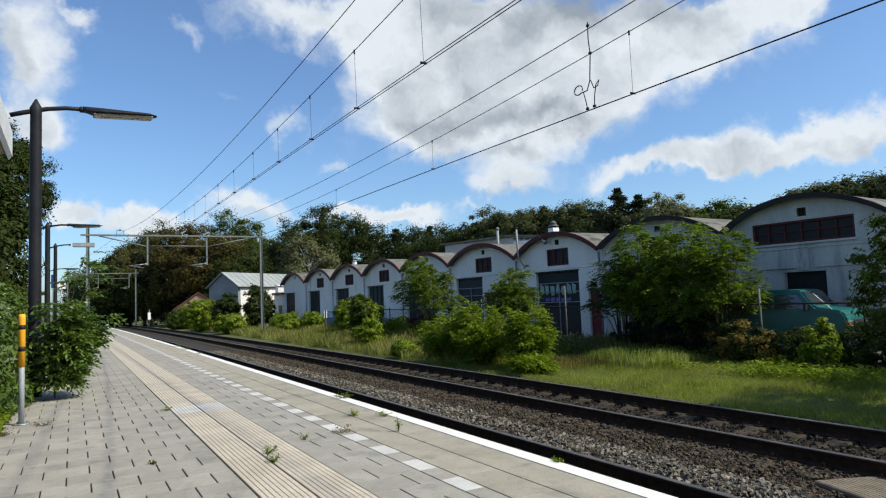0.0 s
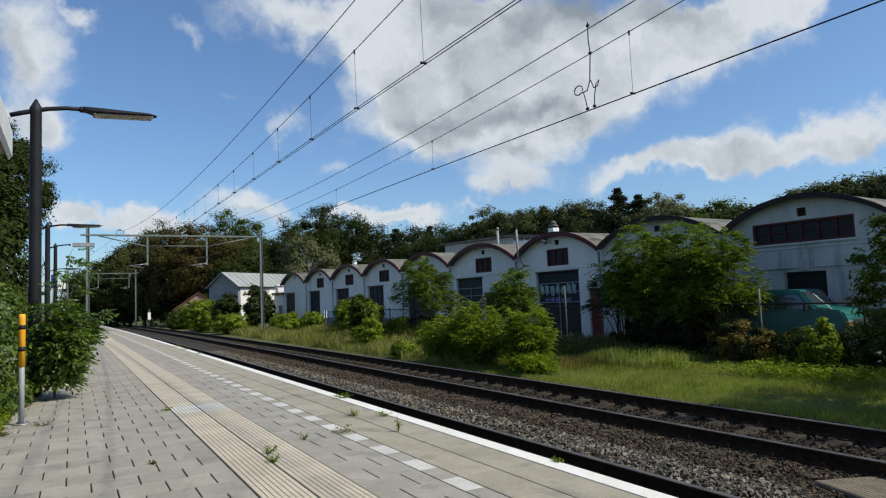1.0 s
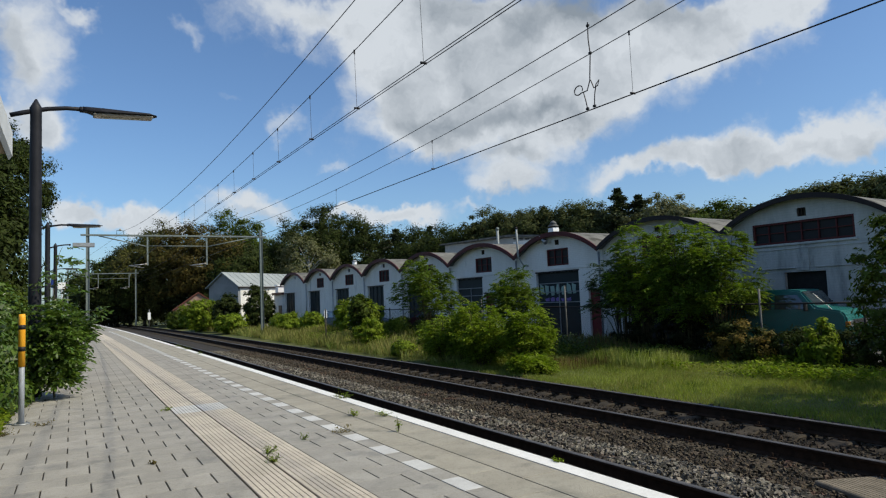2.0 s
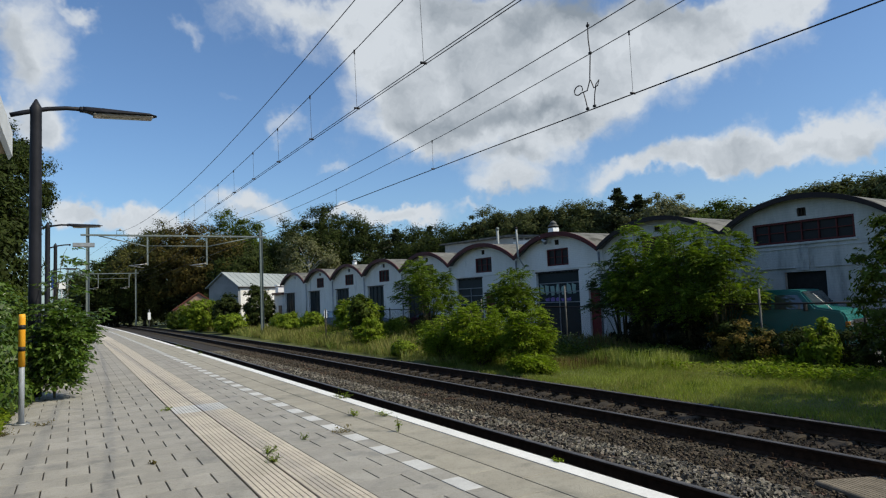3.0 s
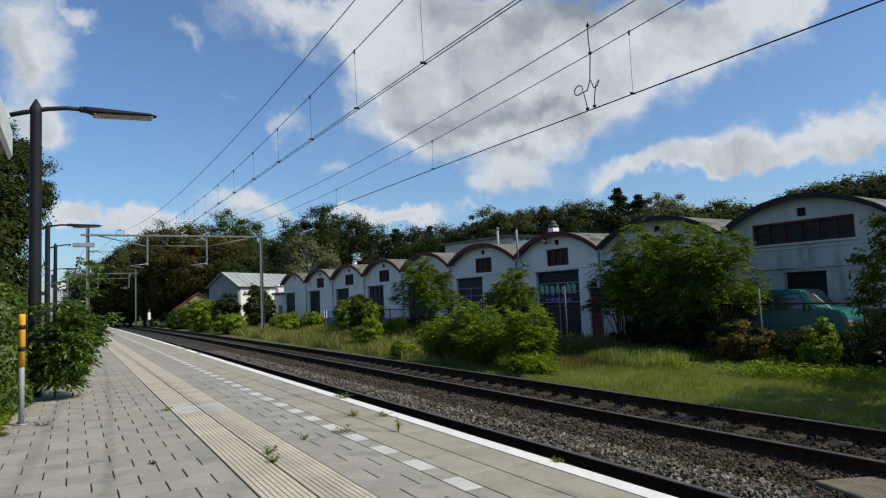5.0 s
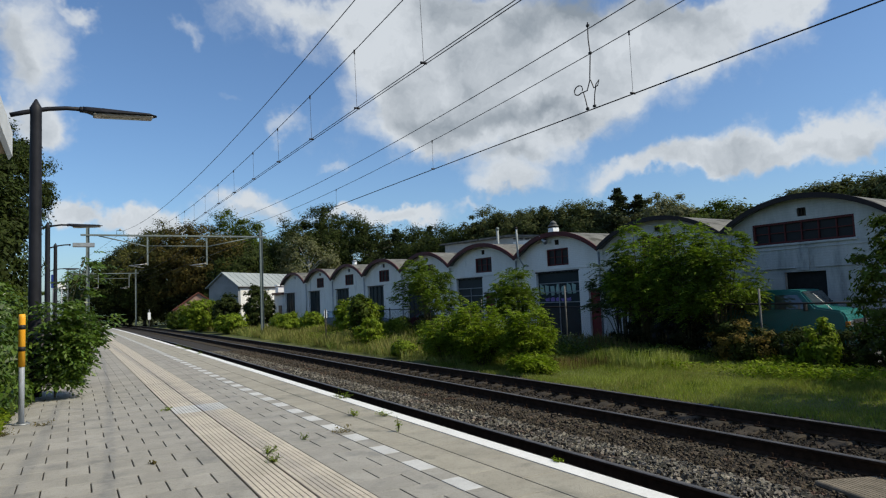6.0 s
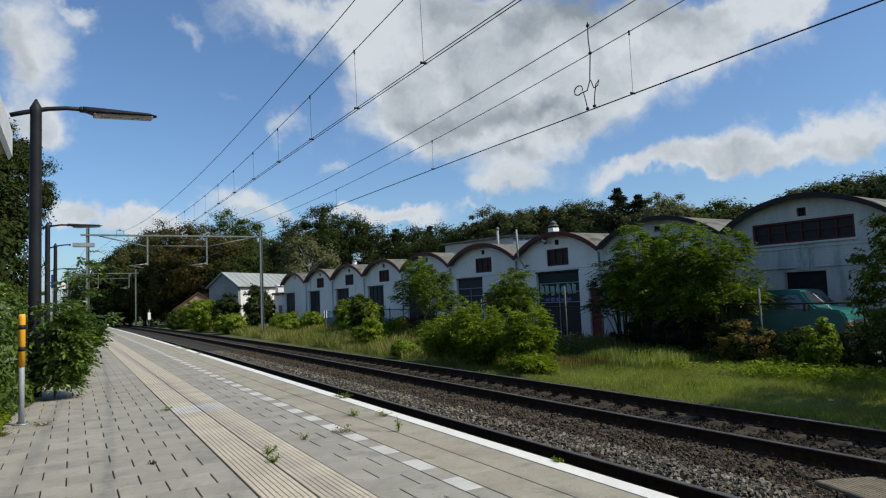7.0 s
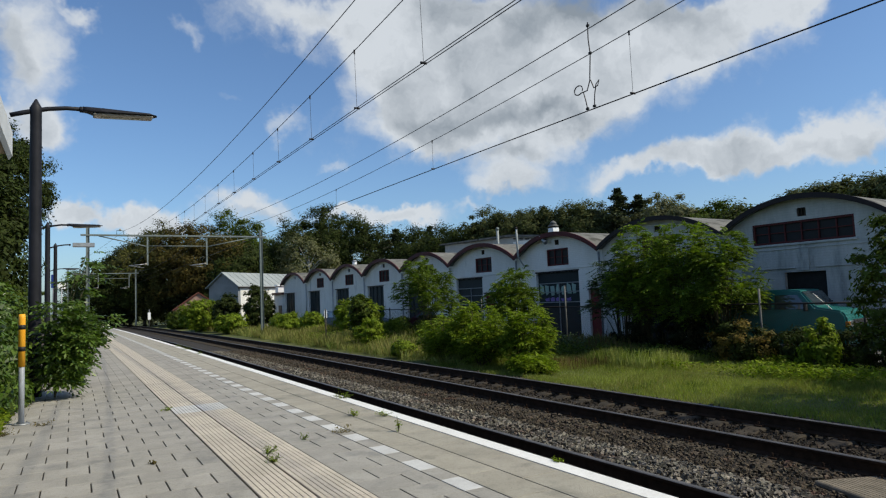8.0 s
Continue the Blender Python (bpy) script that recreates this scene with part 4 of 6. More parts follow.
def bough_bush(m, n, per, rx, ry, H, mat, label, length=0.45, size=0.13, low=0.3, pairs=6, start=0.32, ragged=0.13, group="feathered bushes before the hangars"):
    """A tall bush of arching boughs with feathered leaves; each bough is a part that sways on its own."""
    B = empty("bush", m, label, "bush", group)
    for i in range(n):
        a = 6.2832 * (i * 0.618 + RNG.uniform(-0.08, 0.08))
        q = math.sqrt((i + 0.5) / n)
        top = (low + (H - low) * math.sqrt(1 - (0.9 * q) ** 2)) * RNG.uniform(0.93 - ragged, 0.93 + ragged)
        tip = np.array([math.cos(a) * rx * q, math.sin(a) * ry * q, top]) * np.array([*RNG.uniform(0.85, 1.12, 2), 1])
        root = np.array([math.cos(a) * 0.15, math.sin(a) * 0.15, 0])
        pts = []
        for k in range(8):
            f = k / 7
            pts.append(np.array([root[0] + (tip[0] - root[0]) * f ** 1.3, root[1] + (tip[1] - root[1]) * f ** 1.3, -0.05 + tip[2] * (1 - (1 - f) ** 1.6)]))
        P = np.array(pts)
        bo = part("bough", tubes((pts, [0.026 * (1 - 0.88 * k / 7) for k in range(8)]), sides=5), STEM, B)
        f = RNG.uniform(start, 1.0, per) ** 0.8 * 6.999
        i0 = f.astype(int)
        g = (f - i0)[:, None]
        base = P[i0] * (1 - g) + P[i0 + 1] * g
        out = np.stack([RNG.normal(0, 0.8, per) + 0.75 * math.cos(a), RNG.normal(0, 0.8, per) + 0.75 * math.sin(a), RNG.uniform(-0.1, 0.9, per)], 1)
        out /= np.linalg.norm(out, axis=1, keepdims=True)
        base = base + out * (RNG.uniform(0.02, 0.42, per) * (1.15 - 0.9 * f / 7))[:, None]
        v, fa = feathers(base, out, length, size, pairs)
        np_mesh("leaves", v, fa, mat, bo)
        BOUGHS.append(bo)
    return B


def pinnate(base, way, length, pairs, size):
    """One feathered leaf: a rib with pairs of leaflets; gives leaflet places, directions."""
    way = way / np.linalg.norm(way)
    side = np.cross(way, (0, 0, 1.0))
    side /= np.linalg.norm(side) + 1e-6
    up = np.cross(side, way)
    quads = []
    for k in range(pairs + 1):
        f = (k + 0.8) / (pairs + 1)
        c = base + way * length * f + np.array([0, 0, -0.35 * length * f * f])
        for s in ((-1, 1) if k < pairs else (0,)):
            d = side * s * 0.85 + way * (0.55 if s else 1.0) + RNG.normal(0, 0.3, 3) + np.array([0, 0, -0.45])
            d /= np.linalg.norm(d)
            w = np.cross(d, up + RNG.normal(0, 0.7, 3))
            w /= np.linalg.norm(w) + 1e-6
            L = size * RNG.uniform(0.8, 1.2)
            quads += [c, c + d * L * 0.45 + w * L * 0.21, c + d * L, c + d * L * 0.45 - w * L * 0.21]
    return quads


def feather_bush(m, stems, label, mat, size=0.05, name="bush", seed=1):
    """A bush of long arching shoots with feathered leaves; each shoot is a piece that sways on its own."""
    B = empty(name, m, label, "bush")
    out = []
    for az, reach, H, z0, n in stems:
        a = radians(az)
        tip = np.array([math.cos(a) * reach, math.sin(a) * reach, H])
        pts = []
        for k in range(9):
            f = k / 8
            pts.append(np.array([tip[0] * f ** 1.25, tip[1] * f ** 1.25, z0 + (H - z0) * (1 - (1 - f) ** 1.5)]))
        sh = part("shoot", tubes((pts, [0.014 * (1 - 0.85 * k / 8) for k in range(9)]), sides=5), STEM, B)
        quads = []
        for k in range(int(n * 1.35)):
            f = RNG.uniform(0.28, 1.0)
            i = min(7, int(f * 8))
            g = f * 8 - i
            b = pts[i] * (1 - g) + pts[i + 1] * g
            w = np.array([RNG.normal(), RNG.normal(), RNG.uniform(-0.3, 0.6)]) + 0.6 * np.array([math.cos(a), math.sin(a), 0])
            side_reach = RNG.uniform(0.03, 0.2) * (1.1 - 0.6 * f)
            wn = w / np.linalg.norm(w)
            quads += pinnate(b + wn * side_reach, wn, RNG.uniform(0.16, 0.27), 5, size)
        q = np.array(quads)
        np_mesh("leaves", q, np.arange(len(q)).reshape(-1, 4), mat, sh)
        out.append(sh)
    return B, out


def blades(n, xs, ys, h0, h1, mat, name, label, lean=0.35, w=0.006, keep=None):
    """Grass blades, three-sided and bent, as one mesh."""
    x, y = RNG.uniform(*xs, n), RNG.uniform(*ys, n)
    if keep is not None:
        k = keep(x, y)
        x, y = x[k], y[k]
    n = len(x)
    h = RNG.uniform(h0, h1, n) * (0.75 + 0.5 * np.sin(x * 1.3 + 2.0) * np.cos(y * 0.9))
    h = np.abs(h) + 0.02
    a = RNG.uniform(0, 6.283, n)
    l = RNG.uniform(0.1, lean, n) * h
    dx, dy = np.cos(a), np.sin(a)
    ww = w * RNG.uniform(0.7, 1.5, n)
    z = np.full(n, VERGE_Z - 0.01)
    p = [np.stack([x - dy * ww, y + dx * ww, z], 1), np.stack([x + dy * ww, y - dx * ww, z], 1),
         np.stack([x + dx * l * 0.4 + dy * ww * 0.7, y + dy * l * 0.4 - dx * ww * 0.7, z + h * 0.6], 1), np.stack([x + dx * l, y + dy * l, z + h], 1)]
    v = np.stack(p, 1).reshape(-1, 3)
    ob = np_mesh(name, v, np.arange(4 * n).reshape(n, 4), mat)
    return tagged(ob, label, "grass", kind="stuff")


woods()


def near_trees():
    tree("oak_tree", pose(-2.9, 34, -0.1), 10.0, 2.35, 3.2, LEAF_C, "dark leafy oak behind the platform hedge", 180, 230, 0.115, 0.45, 0.16)
    tree("oak_tree", pose(-3.0, 28.0, -0.1), 8.6, 1.7, 2.9, LEAF_C, "dark leafy oak behind the platform hedge", 140, 200, 0.115, 0.4, 0.12)
    tree("hedge_tree", pose(-2.05, 20.5, -0.1), 5.0, 1.0, 2.2, LEAF_C, "dark leafy tree behind the platform hedge", 140, 130, 0.12, 0.5, 0.14)
    tree("verge_tree", pose(12.0, 5.55, VERGE_Z), 3.4, 0.85, 1.6, LEAF_B, "leafy young tree on the verge by the track", 84, 70, 0.085, 0.21, 0.05)
    # out of view: added to throw the shadow lying on verge and rails
    tree("unseen_lineside_tree", pose(15.4, 1.7, VERGE_Z), 6.8, 3.3, 3.1, LEAF_B, "unseen broad leafy tree added to shade the verge and track", 230, 80, 0.2, 0.5, 0.12)
    # never in view either; only darkens the brambles near the van
    tree("unseen_yard_tree", pose(19.6, 3.0, YARD_Z), 6.6, 2.0, 2.8, LEAF_B, "unseen leafy tree added to shade the thicket by the fence", 150, 80, 0.16, 0.45, 0.12)


near_trees()


SHRUB_ROWS = [
    (10.8, 22.2, 0.4, 0.6, 0.65, "a", "low bright green shrub on the railway verge"),
    # stands for the black shade under the large bush
    (17.0, 15.2, 0.7, 2.3, 1.5, "n", "near-black undergrowth standing for the shade below the large bush"),
    (16.7, 12.1, 0.7, 1.0, 1.1, "c", "dark bramble thicket below the fence"),
    (16.5, 12.0, 0.75, 1.1, 1.15, "y", "bramble shoots with yellowing leaves"),
    (17.0, 10.7, 0.5, 0.9, 1.0, "c", "dark bramble thicket below the fence"),
    (16.6, 9.3, 0.7, 1.3, 1.05, "c", "dark bramble thicket below the fence"),
    (16.9, 7.8, 0.9, 1.2, 1.5, "c", "dark bramble thicket below the fence"),
    (15.7, 9.3, 0.28, 0.4, 1.25, "a", "small bright green shrub by the brambles"),
    (14.2, 26.4, 0.5, 0.7, 0.9, "f", "grey-green weeds in the verge grass"),
    (13.4, 24.4, 0.45, 0.6, 0.7, "f", "grey-green weeds in the verge grass"),
    (12.6, 25.2, 0.4, 0.5, 0.6, "b", "low weeds in the verge grass"),
    (13.9, 29.6, 0.5, 0.7, 1.0, "f", "grey-green weeds in the verge grass"),
    (15.4, 28.2, 1.1, 1.4, 1.5, "c", "dark undergrowth below a feathery shrub"),
    (12.7, 30.8, 0.45, 0.55, 2.7, "b", "slender green shrub on the railway verge"),
    (12.2, 28.6, 0.6, 0.8, 1.4, "a", "slender green shrub on the railway verge"),
    (16.3, 33.6, 0.5, 0.9, 1.2, "b", "tall weeds by the yard fence"),
    (16.4, 35.6, 0.4, 0.6, 0.9, "b", "tall weeds by the yard fence"),
    (15.5, 38.0, 1.4, 1.8, 2.4, "a", "bright green shrub before the hangars"),
    (14.6, 44.0, 0.8, 1.2, 1.6, "a", "bright green shrub before the hangars"),
    (14.0, 49.0, 1.2, 2.0, 1.6, "a", "bright green shrub before the hangars"),
    (14.4, 58.5, 1.3, 1.5, 3.8, "c", "dark upright shrub before the white barn"),
    (12.2, 61.5, 1.3, 1.6, 3.3, "c", "dark upright shrub before the white barn"),
    (10.6, 66.0, 1.7, 2.0, 3.2, "a", "bright green shrub beside the far track"),
    (11.4, 56.0, 1.2, 2.0, 1.7, "a", "bright green shrub beside the far track"),
    (10.6, 78.0, 1.6, 2.0, 2.0, "b", "green hedge shrub beside the far track"),
    (12.4, 78.0, 1.8, 2.0, 2.2, "b", "green hedge shrub beside the far track"),
]
SHRUB_ROWS += [
    # added to fill the shaded gap under the far trees; "n" leaves are shade-black
    (6.0, 103.0, 2.7, 2.5, 4.8, "n", "undergrowth added for the shade below the far trees"),
    (9.8, 102.0, 2.6, 2.5, 6.8, "n", "undergrowth added for the shade below the far trees"),
    (2.4, 104.0, 3.0, 3.0, 6.8, "n", "undergrowth added for the shade below the far trees"),
    (13.4, 97.0, 3.0, 3.0, 6.8, "n", "undergrowth added for the shade below the far trees"),
    (17.5, 88.0, 3.0, 3.0, 6.0, "c", "undergrowth added for the shade below the far trees"),
    (21.5, 86.0, 3.0, 3.0, 6.0, "c", "undergrowth added for the shade below the far trees"),
]


def shrubs():
    rows = SHRUB_ROWS
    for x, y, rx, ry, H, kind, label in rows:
        mat = {"a": LEAF_A, "b": LEAF_B, "c": LEAF_C, "y": LEAF_Y, "e": LEAF_E, "f": LEAF_F, "n": LEAF_SHADE}[kind]
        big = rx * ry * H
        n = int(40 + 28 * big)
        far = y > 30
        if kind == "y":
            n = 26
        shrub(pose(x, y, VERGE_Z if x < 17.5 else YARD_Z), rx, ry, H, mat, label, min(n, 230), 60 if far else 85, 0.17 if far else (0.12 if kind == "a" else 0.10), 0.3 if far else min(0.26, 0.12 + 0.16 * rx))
    for k, (x, y, rx, H, kind) in enumerate([(-0.98, 9.2, 0.28, 1.2, "a"), (-0.92, 9.9, 0.3, 1.55, "a"), (-0.98, 10.7, 0.36, 1.75, "a"), (-1.25, 8.4, 0.35, 1.3, "a"), (-0.95, 12.3, 0.45, 1.5, "b"), (-1.1, 14.0, 0.6, 1.7, "b"),
                                             (-1.35, 16.5, 0.7, 1.8, "b"), (-1.6, 20, 0.9, 1.8, "b"), (-0.78, 9.5, 0.16, 0.5, "a"), (-0.72, 10.3, 0.18, 0.4, "a"), (-1.75, 22.5, 0.9, 2.5, "b"), (-2.0, 27, 1.1, 2.8, "b"), (-1.35, 11.6, 0.4, 2.0, "b"), (-2.4, 34, 1.4, 2.2, "b"), (-3.4, 46, 2.0, 2.6, "b")]):
        shrub(pose(x, y, -0.02), rx, rx * 1.3, H, {"a": LEAF_M, "b": LEAF_B}[kind], "bright green leafy hedge shrub behind the platform", 90, 60, 0.075, 0.16, 0.05, "platform hedge", "hedge_shrub")


shrubs()


def feathered_bushes():
    bough_bush(pose(17.1, 17.0, VERGE_Z), 22, 34, 0.95, 1.2, 3.6, LEAF_G, "blue-green feathery bush before a hangar, darkened as shaded", size=0.15, start=0.45)
    # these two get the sun-brightened leaf colour
    bough_bush(pose(16.9, 15.9, VERGE_Z), 26, 40, 1.0, 1.2, 4.25, LEAF_SUNLIT, "green feathery bush before a hangar, brightened as sunlit", size=0.15, ragged=0.2)
    bough_bush(pose(17.1, 14.2, VERGE_Z), 32, 40, 1.1, 1.45, 4.4, LEAF_SUNLIT, "large green feathery bush hiding a hangar front", size=0.15, ragged=0.2)
    bough_bush(pose(17.2, 13.0, VERGE_Z), 22, 34, 0.9, 1.2, 3.75, LEAF_F, "green feathery bush beside the parked van", size=0.15, start=0.5, ragged=0.2)
    bough_bush(pose(15.4, 28.6, VERGE_Z), 28, 36, 1.5, 2.0, 4.3, LEAF_F, "tall feathery green bush before the hangars", size=0.16, start=0.45)
    bough_bush(pose(15.2, 21.0, VERGE_Z), 24, 34, 0.95, 1.15, 3.35, LEAF_F, "tall feathery green bush before the hangars", size=0.15)
    for x, y, rx, ry, H, n in ((11.2, 17.2, 1.0, 1.5, 1.75, 46), (11.6, 15.4, 0.75, 0.85, 1.75, 34), (11.1, 19.4, 0.8, 1.2, 1.5, 34), (11.1, 14.6, 0.45, 0.7, 0.42, 20), (11.3, 18.3, 0.9, 0.9, 1.85, 30)):
        bough_bush(pose(x, y, VERGE_Z), n, 46, rx, ry, H, LEAF_A, "bright green rounded shrub on the railway verge", 0.2, 0.115, 0.3, 3, 0.1, 0.26, "rounded verge shrubs")


feathered_bushes()


def verge_grass():
    lawn = lambda x, y: (x > 10.0 + 0.02 * y + 0.15 * np.sin(y * 2.3))
    blades(80000, (9.9, 18.0), (3.0, 20.0), 0.04, 0.13, GRASS_G, "lawn_grass", "short green grass on the railway verge", 0.6, 0.004, lawn)
    blades(52000, (9.9, 16.0), (3.0, 20.0), 0.05, 0.17, GRASS_T, "rough_grass", "longer dull grass in the verge lawn", 0.5, 0.003, lawn)
    blades(14000, (10.0, 16.5), (3.0, 20.0), 0.06, 0.2, GRASS_D, "straw_grass", "yellowed grass in the verge lawn", 0.5, 0.003, lambda x, y: lawn(x, y) & (np.sin(1.7 * x + 0.4 * y) + np.cos(1.1 * y - 0.5 * x) > -0.2))
    blades(24000, (10.6, 16.5), (18.0, 48.0), 0.25, 0.75, GRASS_D, "tall_grass", "tall dry yellow-green grass on the verge", 0.4, 0.0026, lawn)
    blades(36000, (10.3, 16.8), (17.0, 60.0), 0.15, 0.6, GRASS_T, "verge_grass", "rough green grass on the verge", 0.5, 0.003, lawn)
    blades(22000, (14.4, 16.9), (19.0, 42.0), 0.3, 0.75, LEAF_B, "tall_weeds", "tall dark weeds along the fence", 0.6, 0.003)
    blades(9000, (11.0, 22.0), (40.0, 95.0), 0.3, 0.8, GRASS_D, "far_grass", "rough dry grass along the far track", 0.5, 0.02, lawn)

    blades(17000, (13.4, 16.6), (12.6, 20.5), 0.12, 0.5, GRASS_T, "seeding_grass", "tall seeding grass before the large bush", 0.3, 0.002, lambda x, y: np.sin(2.3 * x + 1.1 * y) + np.cos(2.9 * y - 1.7 * x) > -0.9)
    blades(7000, (14.9, 17.5), (13.0, 24.0), 0.2, 0.65, GRASS_W, "fence_grass", "tall grey-green grass along the fence", 0.3, 0.003)
    low_leaves(2600, (14.6, 16.8), (16.6, 21.0), 0.1, 0.7, LEAF_G, "fence_weeds", "tall leafy weeds along the fence")
    blades(500, (15.2, 16.4), (14.6, 19.6), 0.45, 0.85, SORREL, "seed_stalks", "pale seed stalks standing over the grass", 0.2, 0.002)
    low_leaves(5200, (13.9, 16.6), (13.6, 20.0), 0.05, 0.45, LEAF_F, "nettles", "dull green nettles before the large bush")
    blades(2600, (12.0, 14.2), (14.2, 17.2), 0.12, 0.4, SORREL, "sorrel", "reddish dried sorrel on the verge", 0.2, 0.002, lambda x, y: np.sin(2.1 * x) + np.cos(1.6 * y + x) > -0.3)
    low_leaves(15000, (13.9, 16.7), (7.0, 15.5), 0.03, 0.3, LEAF_A, "leafy_weeds", "low leafy weeds below the bushes", None, 0.15)
    low_leaves(9000, (11.4, 16.8), (19.0, 42.0), 0.1, 0.6, LEAF_A, "verge_weeds", "leafy weeds among the verge grass")
    low_leaves(2500, (-1.3, -0.62), (7.4, 13.0), 0.02, 0.16, LEAF_A, "bed_weeds", "leafy weeds at the platform's back edge", -0.02)


SORREL = surface("sorrel_stalk", (0.13, 0.095, 0.04), (0.18, 0.13, 0.055), 1.0, 0.8, island=0.4, leaf=0.2)


def low_leaves(n, xs, ys, h0, h1, mat, name, label, z=None, gap=-0.5):
    """A carpet of small weed leaves in patches, as one mesh."""
    x, y = RNG.uniform(*xs, n), RNG.uniform(*ys, n)
    k = np.sin(1.9 * x + 0.6 * y) + np.cos(1.3 * y - 0.8 * x) + RNG.normal(0, 0.45, n) > gap
    x, y = x[k], y[k]
    p = np.stack([x, y, (VERGE_Z if z is None else z) + RNG.uniform(h0, h1, len(x))], 1)
    v, f = leaf_tris(p, RNG.normal(0, 0.5, (len(x), 3)) + np.array([0, 0, 1]), 0.085)
    return tagged(np_mesh(name, v, f, mat), label, "weeds", kind="stuff")


verge_grass()

# the swaying bush at the foot of the lamp
STEMS = []
for k in range(8):
    STEMS.append((RNG.uniform(-90, 90), RNG.uniform(0.04, 0.14), RNG.uniform(0.35, 0.6), 0.05, 12))
for k in range(9):
    STEMS.append((RNG.uniform(-80, 80), RNG.uniform(0.15, 0.42), RNG.uniform(0.65, 1.0), 0.05, 20))
for k in range(9):
    STEMS.append((RNG.uniform(-60, 60), RNG.uniform(0.3, 0.62), RNG.uniform(0.85, 1.25), 0.05, 24))
for k in range(8):
    STEMS.append((RNG.uniform(-120, 120), RNG.uniform(0.1, 0.35), RNG.uniform(1.0, 1.4), 0.05, 23))
STEMS += [(5, 0.5, 1.95, 0.02, 16), (25, 0.35, 2.15, 0.02, 14), (-20, 0.2, 1.8, 0.02, 16)]
BUSH, SHOOTS = feather_bush(pose(-0.22, 10.8, 0), STEMS, "feathery green bush at the foot of the lamp", LEAF_M, 0.08)

# ---- buildings round the yard ----
BARNROOF = surface("barn_roof", (0.25, 0.272, 0.268), (0.31, 0.332, 0.328), 0.6, 0.6, bump=0.2, bump_scale=8, c3=(0.22, 0.23, 0.22), spot_scale=0.4)
# gable ends: a darker grey than the white side walls
BARNGREY = surface("barn_gable_grey", (0.20, 0.21, 0.22), (0.26, 0.27, 0.28), 1.0, 0.8, bump=0.2)
HALLGREY = surface("hall_cladding", (0.34, 0.35, 0.35), (0.42, 0.43, 0.43), 0.5, 0.8, bump=0.2, bump_scale=6)
REDTILE = surface("red_roof_tile", (0.14, 0.045, 0.03), (0.19, 0.065, 0.04), 2.0, 0.8, bump=0.5, bump_scale=12)
TEAL = surface("teal_car_paint", (0.003, 0.098, 0.089), (0.004, 0.12, 0.108), 1.0, 0.35, 0.0, spec=0.5)
MAROON = surface("maroon_car_paint", (0.035, 0.004, 0.008), (0.045, 0.006, 0.011), 1.0, 0.45, 0.0, spec=0.2)
BLUEGREY = surface("grey_car_paint", (0.10, 0.13, 0.17), (0.12, 0.15, 0.19), 1.0, 0.3, 0.2, spec=0.5)
TYRE = surface("tyre_rubber", (0.012, 0.012, 0.012), (0.02, 0.02, 0.02), 9.0, 0.85)
CHROME = surface("chrome", (0.6, 0.6, 0.6), (0.7, 0.7, 0.7), 9.0, 0.2, 0.9)
CARGLASS = glass("car_glass", (0.03, 0.04, 0.045), 0.04, 1.9)
AMBER = surface("amber_lens", (0.3, 0.1, 0.008), (0.36, 0.13, 0.01), 9.0, 0.25)
SIGNWHITE = surface("sign_white", (0.75, 0.75, 0.75), (0.8, 0.8, 0.8), 5.0, 0.5)
SIGNBLUE = surface("sign_blue", (0.01, 0.03, 0.16), (0.015, 0.04, 0.2), 5.0, 0.5)
CREAM = surface("canopy_fascia", (0.55, 0.55, 0.53), (0.62, 0.62, 0.60), 3.0, 0.5)
SOFFIT = surface("canopy_soffit", (0.30, 0.25, 0.19), (0.36, 0.30, 0.23), 3.0, 0.7)
FENCEGREY = surface("fence_post_paint", (0.10, 0.10, 0.095), (0.15, 0.15, 0.14), 4.0, 0.8)
GRAF_P = surface("graffiti_purple", (0.15, 0.10, 0.30), (0.2, 0.14, 0.38), 3.0, 0.6)
GRAF_G = surface("graffiti_green", (0.22, 0.33, 0.30), (0.28, 0.40, 0.36), 3.0, 0.6)


def gabled(name, m, length, width, eave, ridge, mats, label, over=0.25):
    """A gabled building: floor line at z=0, ridge along local x."""
    B = empty(name, m, label, name.replace("_", " "))
    w = width / 2
    part("gable_wall", extrude_profile([(-w, -0.2), (w, -0.2), (w, eave), (0, ridge - 0.05), (-w, eave)], 0.0, 0.2, "x"), mats[1], B)
    part("far_gable_wall", extrude_profile([(-w, -0.2), (w, -0.2), (w, eave), (0, ridge - 0.05), (-w, eave)], length - 0.2, length, "x"), mats[1], B)
    for s in (-1, 1):
        part("side_wall", boxes((0.2, length - 0.2, s * w - 0.1, s * w + 0.1, -0.2, eave)), mats[0], B)
        e, r = eave - 0.12, ridge
        q = [(s * (w + over), e), (0, r), (0, r + 0.1), (s * (w + over), e + 0.1)]
        part("roof_slope", extrude_profile(q, -over, length + over, "x"), mats[2], B)
        if name == "barn":
            for k in range(int(length / 0.9)):
                x = 0.45 + 0.9 * k
                part("roof_rib", extrude_profile([(s * (w + over), e + 0.1), (0, r + 0.1), (0, r + 0.135), (s * (w + over), e + 0.135)], x - 0.025, x + 0.025, "x"), mats[2], B)
        part("gutter", tubes(([(-over, s * (w + over + 0.04), e), (length + over, s * (w + over + 0.04), e)], 0.06), sides=6), DARKEDGE, B)
    return B


